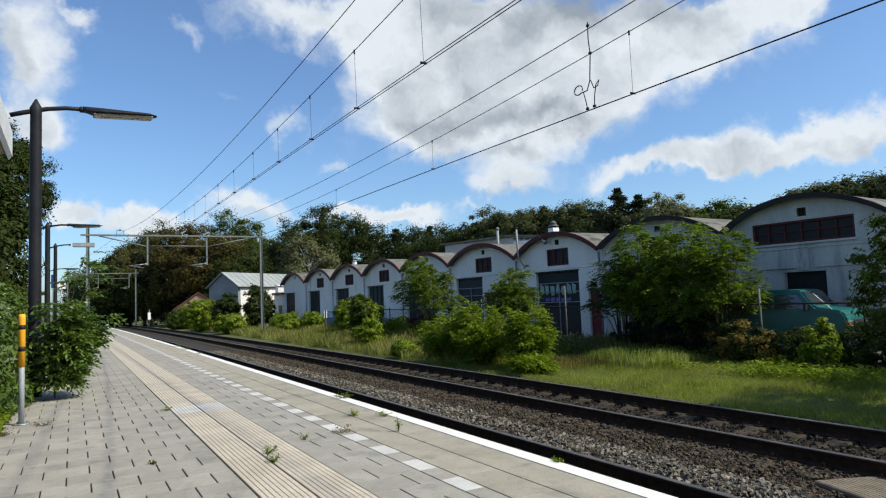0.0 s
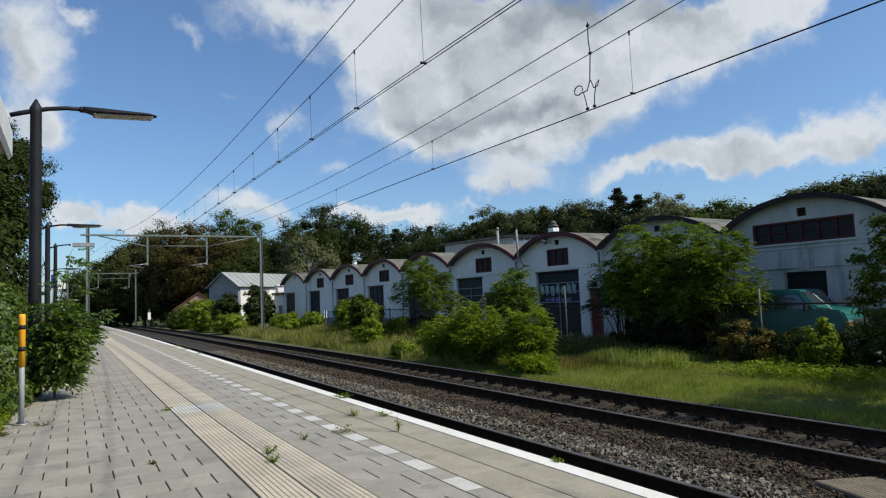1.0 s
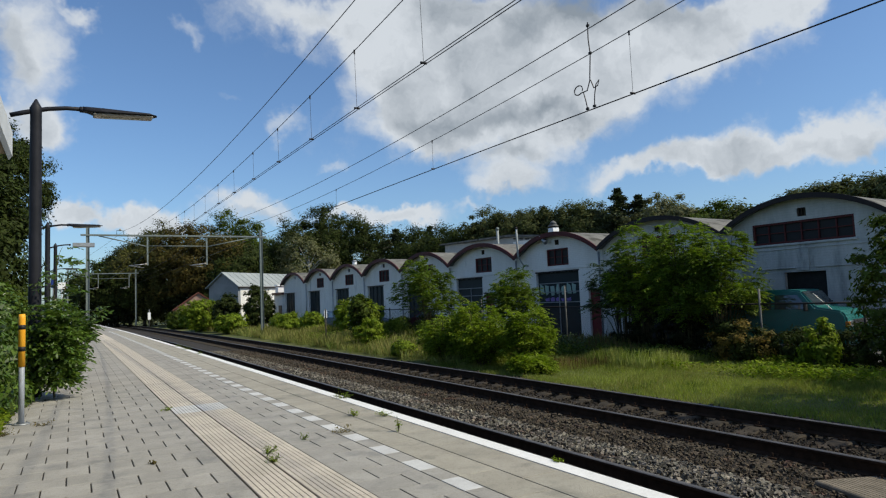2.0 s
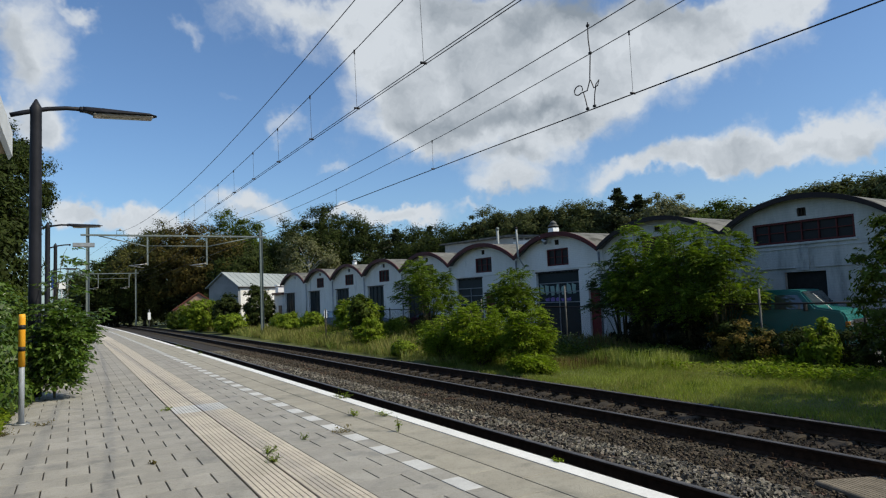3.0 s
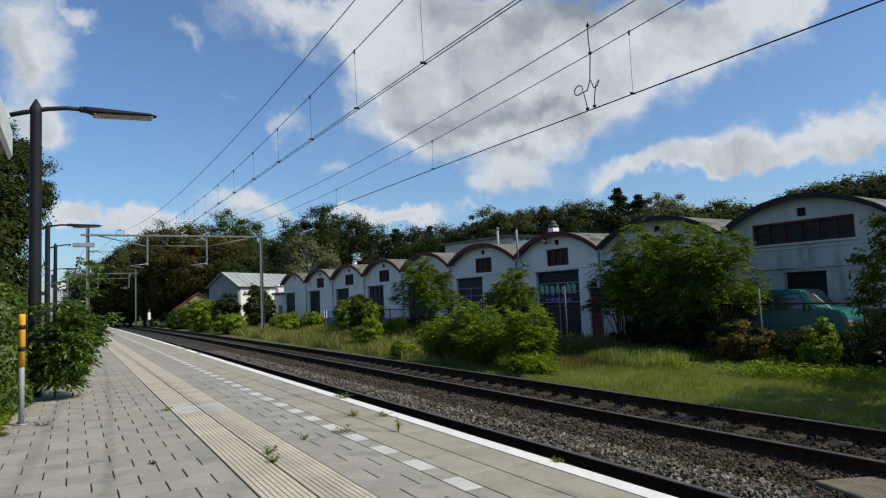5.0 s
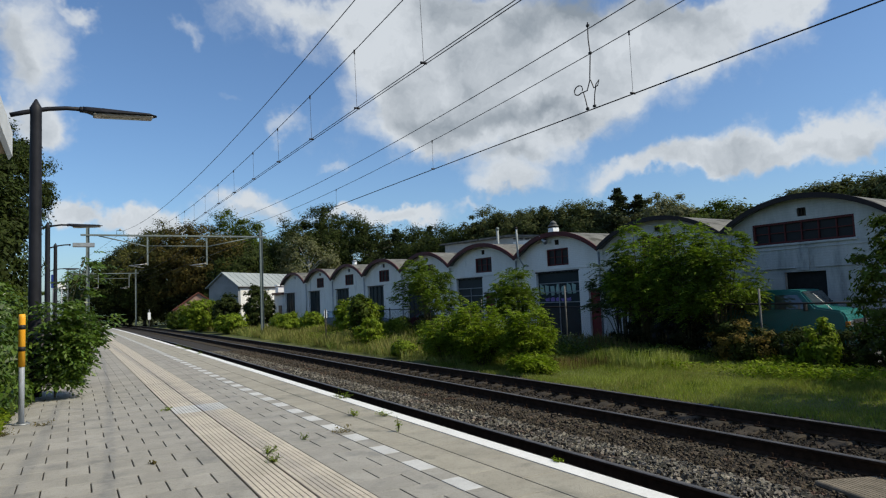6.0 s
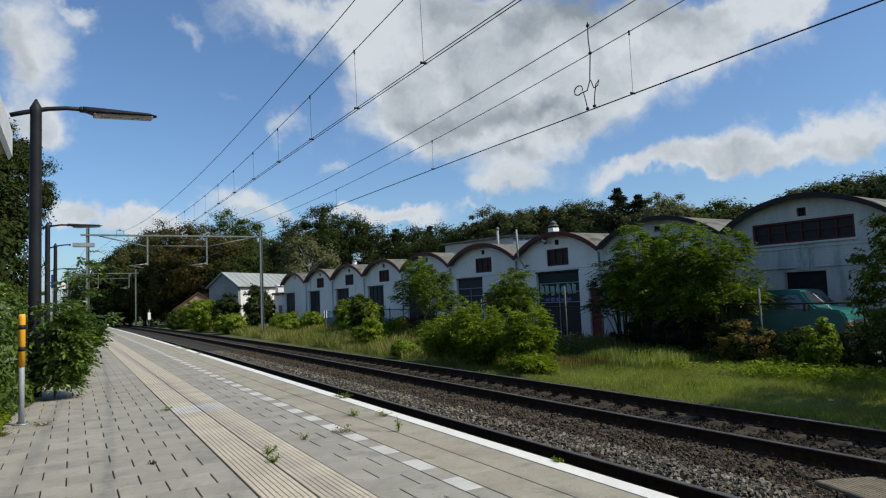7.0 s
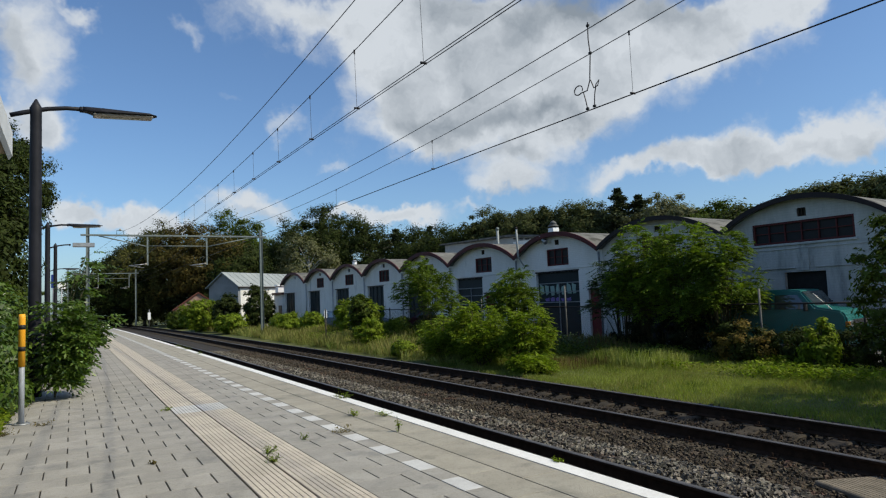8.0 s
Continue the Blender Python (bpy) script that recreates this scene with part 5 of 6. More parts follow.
def yard_buildings():
    gabled("barn", pose(12.85, 66.0, VERGE_Z, 0, 0, 38), 22, 3.6, 4.25, 5.6, (HWHITE, BARNGREY, BARNROOF), "white barn with pale metal roof and grey gable")
    gabled("house", pose(13.7, 86.0, VERGE_Z, 0, 0, 84), 8, 5.4, 2.2, 4.2, (BRICK, BRICK, REDTILE), "small brick house with dark red tiled roof")
    # annexe at the end of the row
    A = empty("annexe", pose(17.1, 61.6, 0, 0, 0, 4.1), "low white annexe with a dull red roof edge", "annexe")
    part("wall", boxes((0, 5, -1.3, 1.35, -1.1, 2.2)), HWHITE, A)
    part("roof", boxes((-0.25, 5.2, -1.5, 1.36, 2.204, 2.42), bevel=0.02), REDEDGE, A)
    part("doorway", boxes((-0.03, -0.004, -0.8, 0.1, YARD_Z, 1.2)), BLACK, A)
    V = empty("roof_vent", pose(17.4, 62.4, 2.42), "white roof vent on the annexe", "roof vent")
    part("shaft", boxes((-0.3, 0.3, -0.45, 0.45, 0, 0.55), bevel=0.03), SIGNWHITE, V)
    part("cap", boxes((-0.38, 0.38, -0.55, 0.55, 0.6, 0.75), bevel=0.03), SIGNWHITE, V)
    part("pipe", tubes(([(0, 0.2, 0.5), (0, 0.2, 0.62)], 0.2)), SIGNWHITE, V)
    # the higher hall behind
    H = empty("storage_hall", pose(38, 0, 0), "grey clad storage hall behind the hangars", "storage hall")
    part("wall", extrude_profile([(38.2, -1.0), (65.6, -1.0), (65.6, 7.0), (52, 7.0), (38.2, 5.5)], 0, 0.3, "x"), HALLGREY, H)
    part("side_wall", boxes((0.3, 9, 65.3, 65.6, -1.0, 7.0), (0.3, 9, 38.2, 38.5, -1, 5.5)), HALLGREY, H)
    part("roof", extrude_profile([(37.8, 5.5), (52, 7.04), (66, 7.45), (66, 7.6), (52, 7.25), (37.8, 5.68)], -0.5, 9.5, "x"), ROOF, H)
    part("upper_panel", extrude_profile([(65.6, 7.0), (52, 7.0), (65.6, 7.42)], 0, 0.3, "x"), HALLGREY, H)
    for k in range(14):
        y = 39 + 0.95 * k
        part("rafter_end", boxes((-0.42, -0.004, y, y + 0.14, 5.38 + 0.103 * k, 5.5 + 0.103 * k)), BARK, H)
    part("bright_panel", boxes((-0.05, -0.005, 47.6, 52.0, 6.02, 6.5)), SIGNWHITE, H)
    # flues and cowl
    F = empty("flue", pose(24.45, 35.2, 3.2), "white metal flue with green cap on a hangar roof", "flue")
    part("pipe", tubes(([(0, 0, 0), (0, 0, 2.35)], 0.085)), BARNROOF, F)
    part("cap", tubes(([(0, 0, 2.38), (0, 0, 2.5), (0, 0, 2.58)], [0.12, 0.11, 0.03])), MASTGREEN, F)
    F = empty("flue", pose(19.3, 26.05, 2.55), "thin white flue pipe bent round a hangar eave", "flue")
    part("pipe", tubes(([(0.25, -0.42, 0.08), (0.0, -0.38, 0.1), (-0.05, -0.02, 0.55), (-0.05, 0.02, 1.95)], 0.05)), BARNROOF, F)
    part("cap", tubes(([(-0.05, 0.02, 1.97), (-0.05, 0.02, 2.06)], [0.1, 0.03])), DARKEDGE, F)
    C = empty("roof_cowl", pose(20.75, 25.0, 3.75), "grey conical ventilation cowl on a hangar roof", "roof cowl")
    part("base", boxes((-0.2, 0.2, -0.2, 0.2, -0.12, 0.72), bevel=0.02), SIGNWHITE, C)
    part("shaft", tubes(([(0, 0, 0.7), (0, 0, 0.8)], 0.14)), BLACK, C)
    part("hood", tubes(([(0, 0, 0.78), (0, 0, 0.81), (0, 0, 0.93), (0, 0, 0.935), (0, 0, 1.0), (0, 0, 1.08)], [0.27, 0.265, 0.14, 0.17, 0.15, 0.04]), sides=12), FENCEGREY, C)
    F = empty("flue", pose(18.7, 46.2, 3.95), "small white flue on a hangar roof", "flue")
    part("pipe", tubes(([(0, 0, 0), (0, 0, 0.35)], 0.18)), SIGNWHITE, F)
    part("cap", tubes(([(0, 0, 0.36), (0, 0, 0.48)], [0.24, 0.06])), GREYMETAL, F)
    L = empty("wall_lamp", pose(19.75, 24.35, 3.75), "grey floodlight on an arm above the hangar window", "wall lamp")
    part("arm", tubes(([(0.05, 0, 0), (-0.35, 0.1, 0.22)], 0.025)), GREYMETAL, L)
    part("lamp_head", tubes(([(-0.15, 0.28, 0.22), (-0.25, -0.22, -0.12)], [0.08, 0.1])), GREYMETAL, L)
    # graffiti on the roller door, plain shapes
    G = empty("graffiti", pose(front_x(23.85), 23.85, 0, 0, 0, 4.15), "purple and green sprayed shapes on the roller door", "graffiti")
    spray = random.Random(5)
    for k in range(7):
        u = -1.15 + 0.36 * k
        q = [(u + spray.uniform(0, 0.08), 1.12 + spray.uniform(0, 0.12)), (u + 0.24, 1.10 + spray.uniform(0, 0.1)), (u + 0.3, 1.4), (u + spray.uniform(0.18, 0.32), 1.52 + spray.uniform(0, 0.2)), (u + 0.06, 1.58), (u + spray.uniform(0, 0.1), 1.35)]
        part("green_stroke", extrude_profile(q, 0.126, 0.137, "x"), GRAF_G, G)
    for k in range(5):
        u = -0.75 + 0.36 * k
        q = [(u, 0.85), (u + 0.26, 0.84 + spray.uniform(0, 0.04)), (u + 0.3, 0.98), (u + 0.16, 0.95 + spray.uniform(0, 0.13)), (u + 0.02, 1.03)]
        part("purple_stroke", extrude_profile(q, 0.126, 0.136, "x"), GRAF_P, G)


yard_buildings()


# ---- vehicles ----


def wheel(parent, x, y, z, r=0.31, w=0.19):
    s = 1 if x > 0 else -1
    wh = part("wheel", tubes(([(x - w / 2, y, z), (x - w / 2 + 0.03, y, z), (x + w / 2 - 0.03, y, z), (x + w / 2, y, z)], [r * 0.88, r, r, r * 0.88]), sides=20), TYRE, parent)
    part("hubcap", tubes(([(x + s * w / 2, y, z), (x + s * (w / 2 + 0.012), y, z)], [r * 0.6, r * 0.5]), sides=16), GREYMETAL, wh)
    return wh


def van():
    """A boxy van; local y to the rear, nose at y=0, wheels on z=0."""
    V = empty("van", pose(19.42, 10.2, YARD_Z, 0, 0, 10), "teal panel van parked behind the fence", "van")
    prof = [(0.05, 0.28), (4.65, 0.28), (4.7, 0.5), (4.66, 1.55), (4.5, 1.82), (4.2, 1.87), (1.5, 1.88), (1.22, 1.84), (0.84, 1.36), (0.16, 1.24), (0.05, 1.1), (0.0, 0.7)]
    bm = extrude_profile(prof, -0.86, 0.86, "x", 0.05)
    for v in bm.verts:
        if v.co.z > 1.3:
            v.co.x *= 1 - 0.14 * (v.co.z - 1.3) / 0.58
    part("body", bm, TEAL, V)
    part("windscreen", extrude_profile([(0.87, 1.38), (1.2, 1.80), (1.185, 1.815), (0.855, 1.395)], -0.72, 0.72, "x"), CARGLASS, V)
    for s in (-1, 1):
        for a, b, c in ((1.0, 1.95, 1.32), (2.05, 3.2, 2.05), (3.3, 4.4, 3.3)):
            q = [(a, 1.30), (b, 1.30), (b, 1.72), (c, 1.72)]
            bm = extrude_profile(q, 0.0, 0.02, "x")
            for v in bm.verts:
                v.co.x = s * (0.858 + v.co.x - 0.86 * 0.14 * (v.co.z - 1.3) / 0.58)
            part("side_window", bm, CARGLASS, V)
        hl = part("headlight", boxes((s * 0.6 - 0.13, s * 0.6 + 0.13, -0.02, 0.08, 0.78, 0.96), bevel=0.02), CHROME, V, "bright headlight")
        part("indicator", boxes((s * 0.80 - 0.06, s * 0.80 + 0.06, -0.015, 0.1, 0.78, 0.94), bevel=0.015), AMBER, V, "amber indicator")
        for y in (0.95, 3.7):
            wheel(V, s * 0.78, y, 0.31)
        part("mirror", boxes((s * 0.98 - 0.07, s * 0.98 + 0.07, 1.0, 1.08, 1.25, 1.5), bevel=0.02), BLACK, V)
        part("wiper", tubes(([(s * 0.3, 0.83, 1.38), (s * 0.3 + 0.35, 0.97, 1.54)], 0.01), sides=5), BLACK, V)
    part("bumper", boxes((-0.88, 0.88, -0.08, 0.06, 0.42, 0.6), bevel=0.03), BLACK, V)
    part("grille", boxes((-0.42, 0.42, -0.02, 0.04, 0.76, 0.98), bevel=0.01), BLACK, V)
    part("aerial", tubes(([(-0.75, 0.35, 1.2), (-0.75, 0.9, 1.75)], 0.012), sides=5), CHROME, V)
    return V


def car(m, mat, label):
    C = empty("car", m, label, "car", "parked cars")
    prof = [(0.0, 0.3), (3.95, 0.3), (4.0, 0.6), (3.9, 0.95), (3.55, 1.35), (3.1, 1.43), (1.9, 1.43), (1.2, 0.95), (0.3, 0.82), (0.02, 0.62)]
    bm = extrude_profile(prof, -0.82, 0.82, "x", 0.06)
    for v in bm.verts:
        if v.co.z > 0.9:
            v.co.x *= 1 - 0.22 * (v.co.z - 0.9) / 0.53
    part("body", bm, mat, C)
    part("windscreen", extrude_profile([(1.27, 0.985), (1.86, 1.395), (1.84, 1.415), (1.25, 1.0)], -0.62, 0.62, "x"), CARGLASS, C)
    for s in (-1, 1):
        for a, b, c, e in ((1.45, 2.4, 1.95, 2.4), (2.48, 3.5, 2.48, 3.3)):
            bm = extrude_profile([(a, 0.97), (b, 0.97), (e, 1.34), (c, 1.34)], 0.0, 0.02, "x")
            for v in bm.verts:
                v.co.x = s * (0.818 + v.co.x - 0.82 * 0.22 * (v.co.z - 0.9) / 0.53)
            part("side_window", bm, CARGLASS, C)
        part("headlight", boxes((s * 0.58 - 0.16, s * 0.58 + 0.16, 0.0, 0.12, 0.62, 0.76), bevel=0.02), CHROME, C)
        for y in (0.75, 3.2):
            wheel(C, s * 0.74, y, 0.3, 0.3)
    part("bumper", boxes((-0.8, 0.8, -0.05, 0.05, 0.35, 0.55), bevel=0.03), mat, C)
    return C


van()
car(pose(18.3, 37.3, YARD_Z, 0, 0, -150), MAROON, "maroon hatchback parked before the hangars")
car(pose(19.3, 39.8, YARD_Z, 0, 0, 5), BLUEGREY, "grey-blue hatchback parked before the hangars")
car(pose(18.4, 46.5, YARD_Z, 0, 0, 4), BLUEGREY, "grey-blue hatchback parked further along the yard")


# ---- fence, signs, posts ----




def fence():
    F = empty("fence", pose(17, 0, YARD_Z), "rusty chain-link fence with tubular posts", "fence")
    ys = [3.4, 6.0, 8.8, 11.6, 14.4, 17.2, 20.0, 23.0, 26.1, 29.2, 32.4, 36.5, 40.0]
    for y in ys:
        h = {11.6: 1.95, 20.0: 2.35, 26.1: 1.95}.get(y, 1.62)
        part("post", tubes(([(0, y, -0.2), (0, y, h)], 0.032)), FENCEGREY if y in (11.6, 20.0, 26.1) else DARKEDGE, F)
    for a, b in zip(ys, ys[1:]):
        part("top_rail", tubes(([(0, a, 1.51), (0, b, 1.51)], 0.024)), DARKEDGE, F)
    v, f = [], []
    for y in np.arange(2.0, 40.0, 0.075):
        for s in (-1, 1):
            a, b = (0.0, y, 0.05), (0.0, y + s * 1.45, 1.5)
            if not (3.4 <= b[1] <= 40 and 3.4 <= y <= 40):
                continue
            r = 0.0009
            k = len(v)
            for p in (a, b):
                v += [(p[0] - r, p[1], p[2]), (p[0] + r, p[1] - s * r, p[2] + r), (p[0] + r, p[1] + s * r, p[2] - r)]
            f += [(k, k + 1, k + 4, k + 3), (k + 1, k + 2, k + 5, k + 4), (k + 2, k, k + 3, k + 5)]
    np_mesh("wire_mesh", v, f, DARKEDGE, F)


fence()


def sign(name, m, post_h, plate, mat, label, w=0.03, pole=None):
    """A post with a plate (width, height, lowest edge)."""
    S = empty(name, m, label, "sign")
    part("post", tubes(([(0, 0, -0.1), (0, 0, post_h)], w)), pole or GREYMETAL, S)
    part("plate", boxes((-plate[0] / 2, plate[0] / 2, -w - 0.022, -w - 0.002, plate[2], plate[2] + plate[1]), bevel=0.006), mat, S)
    return S


def small_posts():
    M = sign("kilometre_marker", pose(11.2, 31.8, VERGE_Z, 0, 0, -20), 1.9, (0.15, 0.40, 1.45), SIGNWHITE, "white kilometre marker on a rusty post on the verge", 0.03, BARK)
    part("dark_bar", boxes((-0.03, 0.03, -0.056, -0.0525, 1.4, 1.86)), BLACK, M)
    sign("platform_sign", pose(-0.52, 40, 0), 2.92, (0.36, 0.34, 2.55), SIGNWHITE, "white square platform sign on a post")
    sign("information_sign", pose(-0.93, 41, 0), 3.4, (0.2, 0.72, 2.65), SIGNBLUE, "narrow blue sign on a post by the platform lamps")
    sign("signal_post", pose(8.4, 90, VERGE_Z), 2.4, (0.34, 0.9, 1.1), SIGNWHITE, "small white marker post beside the far track")
    P = empty("marker_post", pose(-0.49, 8.6, 0), "silver post with yellow sleeve and black bands", "marker post")
    part("tube", tubes(([(0, 0, 0), (0, 0, 0.8)], 0.029), sides=16), POSTGREY, P)
    part("base_flange", tubes(([(0, 0, 0.001), (0, 0, 0.014)], 0.085), sides=16), GREYMETAL, P)
    sl = part("sleeve", tubes(([(0, 0, 0.63), (0, 0, 1.17), (0, 0, 1.21)], [0.034, 0.034, 0.03]), sides=16), YELLOW, P, "yellow plastic sleeve")
    for z in (0.80, 1.04):
        part("band", tubes(([(-0.0, 0, z), (0, 0, z + 0.05)], 0.0352), sides=16), BLACK, sl, "black band")
    for k in range(4):
        a = k * math.pi / 2 + 0.6
        part("bolt", tubes(([(0.065 * math.cos(a), 0.065 * math.sin(a), 0.012), (0.065 * math.cos(a), 0.065 * math.sin(a), 0.03)], 0.009), sides=6), GREYMETAL, P)
    S = empty("shelter", pose(-0.5, 0, 0), "platform shelter with pale fascia and brown soffit", "shelter")
    part("roof", boxes((-2.6, -0.03, -3.0, 7.2, 2.73, 2.9)), CREAM, S)
    part("fascia", extrude_profile([(-0.03, 2.66), (0.0, 2.70), (0.0, 2.93), (-0.03, 2.93)], -3.02, 7.24, "y"), CREAM, S, "pale metal fascia")
    part("soffit", boxes((-2.55, -0.05, -2.95, 7.15, 2.70, 2.728)), SOFFIT, S)
    for k in range(4):
        part("lath", boxes((-0.6 - 0.5 * k, -0.56 - 0.5 * k, -2.9, 7.1, 2.68, 2.7)), SOFFIT, S)
    for y in (-2.5, 6.5):
        part("post", boxes((-2.4, -2.28, y - 0.06, y + 0.06, -0.05, 2.7), bevel=0.01), GREYMETAL, S)
    part("back_wall", boxes((-2.5, -2.42, -2.8, 6.9, 0.0, 2.6)), CREAM, S)


small_posts()


# ---- droppers and jumper ----


def hangers():
    zc, zm = contact_near, CARRY_NEAR
    for k in range(18):
        y = 5.45 + 2.53 * k
        if y > 45:
            break
        D = part("dropper", tubes(([(TRACK_NEAR + bend(y), y, zc(y)), (TRACK_NEAR + bend(y), y + 0.04, zm(y))], 0.0035), ([(TRACK_NEAR - 0.05 + bend(y), y, zc(y) + 0.012), (TRACK_NEAR + 0.05 + bend(y), y, zc(y) + 0.012)], 0.02),
                                  ([(TRACK_NEAR + bend(y), y + 0.04, zm(y) - 0.06), (TRACK_NEAR + bend(y), y + 0.04, zm(y) + 0.02)], 0.016), sides=5), COPPER)
        tagged(D, "thin wire dropper with clamps under the messenger wire", "dropper", "wire droppers")
    zc2, zm2 = contact_far, CARRY_FAR
    for y in (0.6, 7.5, 14.38, 21.45, 28.4, 35.4, 42.3):
        x = TRACK_FAR + bend(y)
        D = part("dropper", tubes(([(x, y, zc2(y)), (x, y, zm2(y))], 0.0035), ([(x - 0.05, y, zc2(y) + 0.012), (x + 0.05, y, zc2(y) + 0.012)], 0.02), ([(x, y, zm2(y) - 0.06), (x, y, zm2(y) + 0.02)], 0.016), sides=5), COPPER)
        tagged(D, "thin wire dropper with clamps under the messenger wire", "dropper", "wire droppers")
    x = TRACK_FAR
    J = empty("jumper_cable", pose(x, 8.5, 0), "dark looped jumper cable between the wires", "jumper cable")
    loop = [(0, 0.30 + 0.11 * math.cos(a), 4.90 + 0.085 * math.sin(a)) for a in np.linspace(-2.2, 3.6, 14)]
    part("long_lead", tubes(([(0, -0.04, 6.06), (0, -0.03, 5.75), (0, -0.06, 5.47), (0.01, -0.02, 5.2), (0.01, 0.0, 5.0), (0.0, 0.07, 4.83)] + loop, 0.011), sides=6), COPPER, J)
    part("short_lead", tubes(([(0.01, -0.02, 5.0), (0, -0.1, 4.83), (0, -0.2, 4.84), (0, -0.24, 4.93), (0, -0.16, 4.88), (0, -0.11, 4.7), (0, -0.09, 4.5)], 0.010), sides=6), COPPER, J)
    part("drop_lead", tubes(([(0, 0.17, 4.82), (0, 0.12, 4.65), (0, 0.09, 4.5)], 0.010), sides=6), COPPER, J)
    for y, z in ((-0.04, 6.0), (-0.06, 5.48), (0.09, 4.5), (-0.09, 4.5)):
        part("clamp", boxes((-0.022, 0.022, y - 0.03, y + 0.03, z - 0.022, z + 0.022), bevel=0.007), BLACK, J)


hangers()

# ---- weeds, plate in the ballast ----


def weed(x, y, r, h, n, mat, label, z=0.0, upright=False):
    W = empty("weed", pose(x, y, z, 0, 0, RNG.uniform(0, 360)), label, "weed", "weeds in the paving")
    bm = bmesh.new()
    cen, nr = [], []
    for k in range(max(4, n // 9)):
        a = RNG.uniform(0, 6.283)
        q = np.array([math.cos(a) * r * RNG.uniform(0.2, 1) * (0.4 if upright else 1), math.sin(a) * r * RNG.uniform(0.2, 1) * (0.4 if upright else 1), h * RNG.uniform(0.5, 1)])
        tube(bm, [(0, 0, -0.01), q * np.array([0.4, 0.4, 0.7]), q], [0.003, 0.002, 0.001], 4)
        s = RNG.uniform(0.2, 1, 9)[:, None]
        cen.append(q * s + RNG.normal(0, r * 0.16, (9, 3)))
        nr.append(RNG.normal(0, 0.6, (9, 3)) + np.array([0, 0, 1]))
    c = np.concatenate(cen)
    c[:, 2] = np.abs(c[:, 2]) + 0.004
    part("stalk", bm, STEM, W)
    v, f = leaf_quads(c, np.concatenate(nr), 0.026, 0.35)
    np_mesh("leaves", v, f, mat, W)


def weeds():
    rows = [(1.36, 5.32, 0.07, 0.10, 70, 0), (1.32, 5.02, 0.07, 0.07, 70, 0), (2.92, 7.75, 0.16, 0.08, 110, 0), (2.58, 6.5, 0.12, 0.07, 80, 0), (2.8, 6.23, 0.1, 0.06, 60, 0), (2.57, 5.42, 0.07, 0.17, 60, 1),
            (2.15, 5.75, 0.13, 0.04, 60, 2), (1.78, 5.67, 0.05, 0.08, 40, 0), (2.97, 3.69, 0.06, 0.03, 40, 0), (0.98, 8.41, 0.09, 0.05, 60, 0), (0.54, 5.59, 0.05, 0.02, 30, 2), (-0.28, 8.37, 0.12, 0.03, 60, 2),
            (-0.62, 7.9, 0.14, 0.07, 90, 2), (-0.66, 8.8, 0.12, 0.08, 80, 0), (-0.6, 10.1, 0.16, 0.12, 110, 0),
            (2.9, 20.6, 0.2, 0.1, 90, 0), (2.88, 22.4, 0.2, 0.09, 80, 0), (2.9, 18.2, 0.12, 0.07, 60, 0)]
    for x, y, r, h, n, k in rows:
        weed(x, y, r * 1.15, h * (0.85 if k == 1 else 0.6), int(n * 1.3), (LEAF_A, LEAF_A, LEAF_Y)[k], ("small green weed growing in a paving joint", "spindly upright weed in a paving joint", "withered weed tuft in a paving joint")[k], upright=k == 1)


weeds()


COVER = surface("cover_concrete", (0.15, 0.125, 0.09), (0.21, 0.175, 0.13), 6.0, 0.9, bump=0.5, c3=(0.14, 0.12, 0.095), speck=0.3)


def cable_cover():
    C = empty("cable_cover", pose(6.83, 3.5, -0.865, 0, 2, -18), "beige ribbed concrete cable cover on the ballast", "cable cover")
    part("slab", boxes((-0.42, 0.6, -0.32, 0.42, -0.02, 0.035), bevel=0.012), COVER, C)
    for k in range(18):
        x = -0.39 + 0.054 * k
        part("rib", boxes((x, x + 0.02, -0.29, 0.39, 0.033, 0.038)), COVER, C)


cable_cover()


def insect():
    """A fly that crosses close before the lens."""
    I = empty("fly", pose(0, -6, 1.6), "small dark fly in flight", "insect")
    part("body", tubes(([(0, -0.007, 0), (0, -0.003, 0), (0, 0.004, 0), (0, 0.007, 0)], [0.001, 0.003, 0.0035, 0.0015])), BLACK, I)
    for s in (-1, 1):
        part("wing", extrude_profile([(s * 0.001, 0), (s * 0.008, 0.003), (s * 0.007, -0.003)], 0.003, 0.0034, "z"), GREYMETAL, I)
    return I


FLY = insect()

# ---- paving pieces and ballast stones ----


def island_boxes(rects, z, depth, mat, name, label):
    """Many flat blocks in one mesh: (x0, x1, y0, y1) each."""
    r = np.array(rects)
    x0, x1, y0, y1 = r.T
    n = len(r)
    zz, zb = np.full(n, z), np.full(n, z - depth)
    v = np.stack([np.stack(p, 1) for p in ((x0, y0, zz), (x1, y0, zz), (x1, y1, zz), (x0, y1, zz), (x0, y0, zb), (x1, y0, zb), (x1, y1, zb), (x0, y1, zb))], 1)
    v[:, :, 0] -= np.maximum(0.0, v[:, :, 1] - 20.0) ** 2 / 4000.0
    q = np.array([(0, 1, 2, 3), (0, 4, 5, 1), (1, 5, 6, 2), (2, 6, 7, 3), (3, 7, 4, 0)])
    f = (np.arange(n)[:, None, None] * 8 + q[None]).reshape(-1, 4)
    ob = np_mesh(name, v.reshape(-1, 3), f, mat, PLATFORM, label)
    return tagged(ob, kind="stuff")


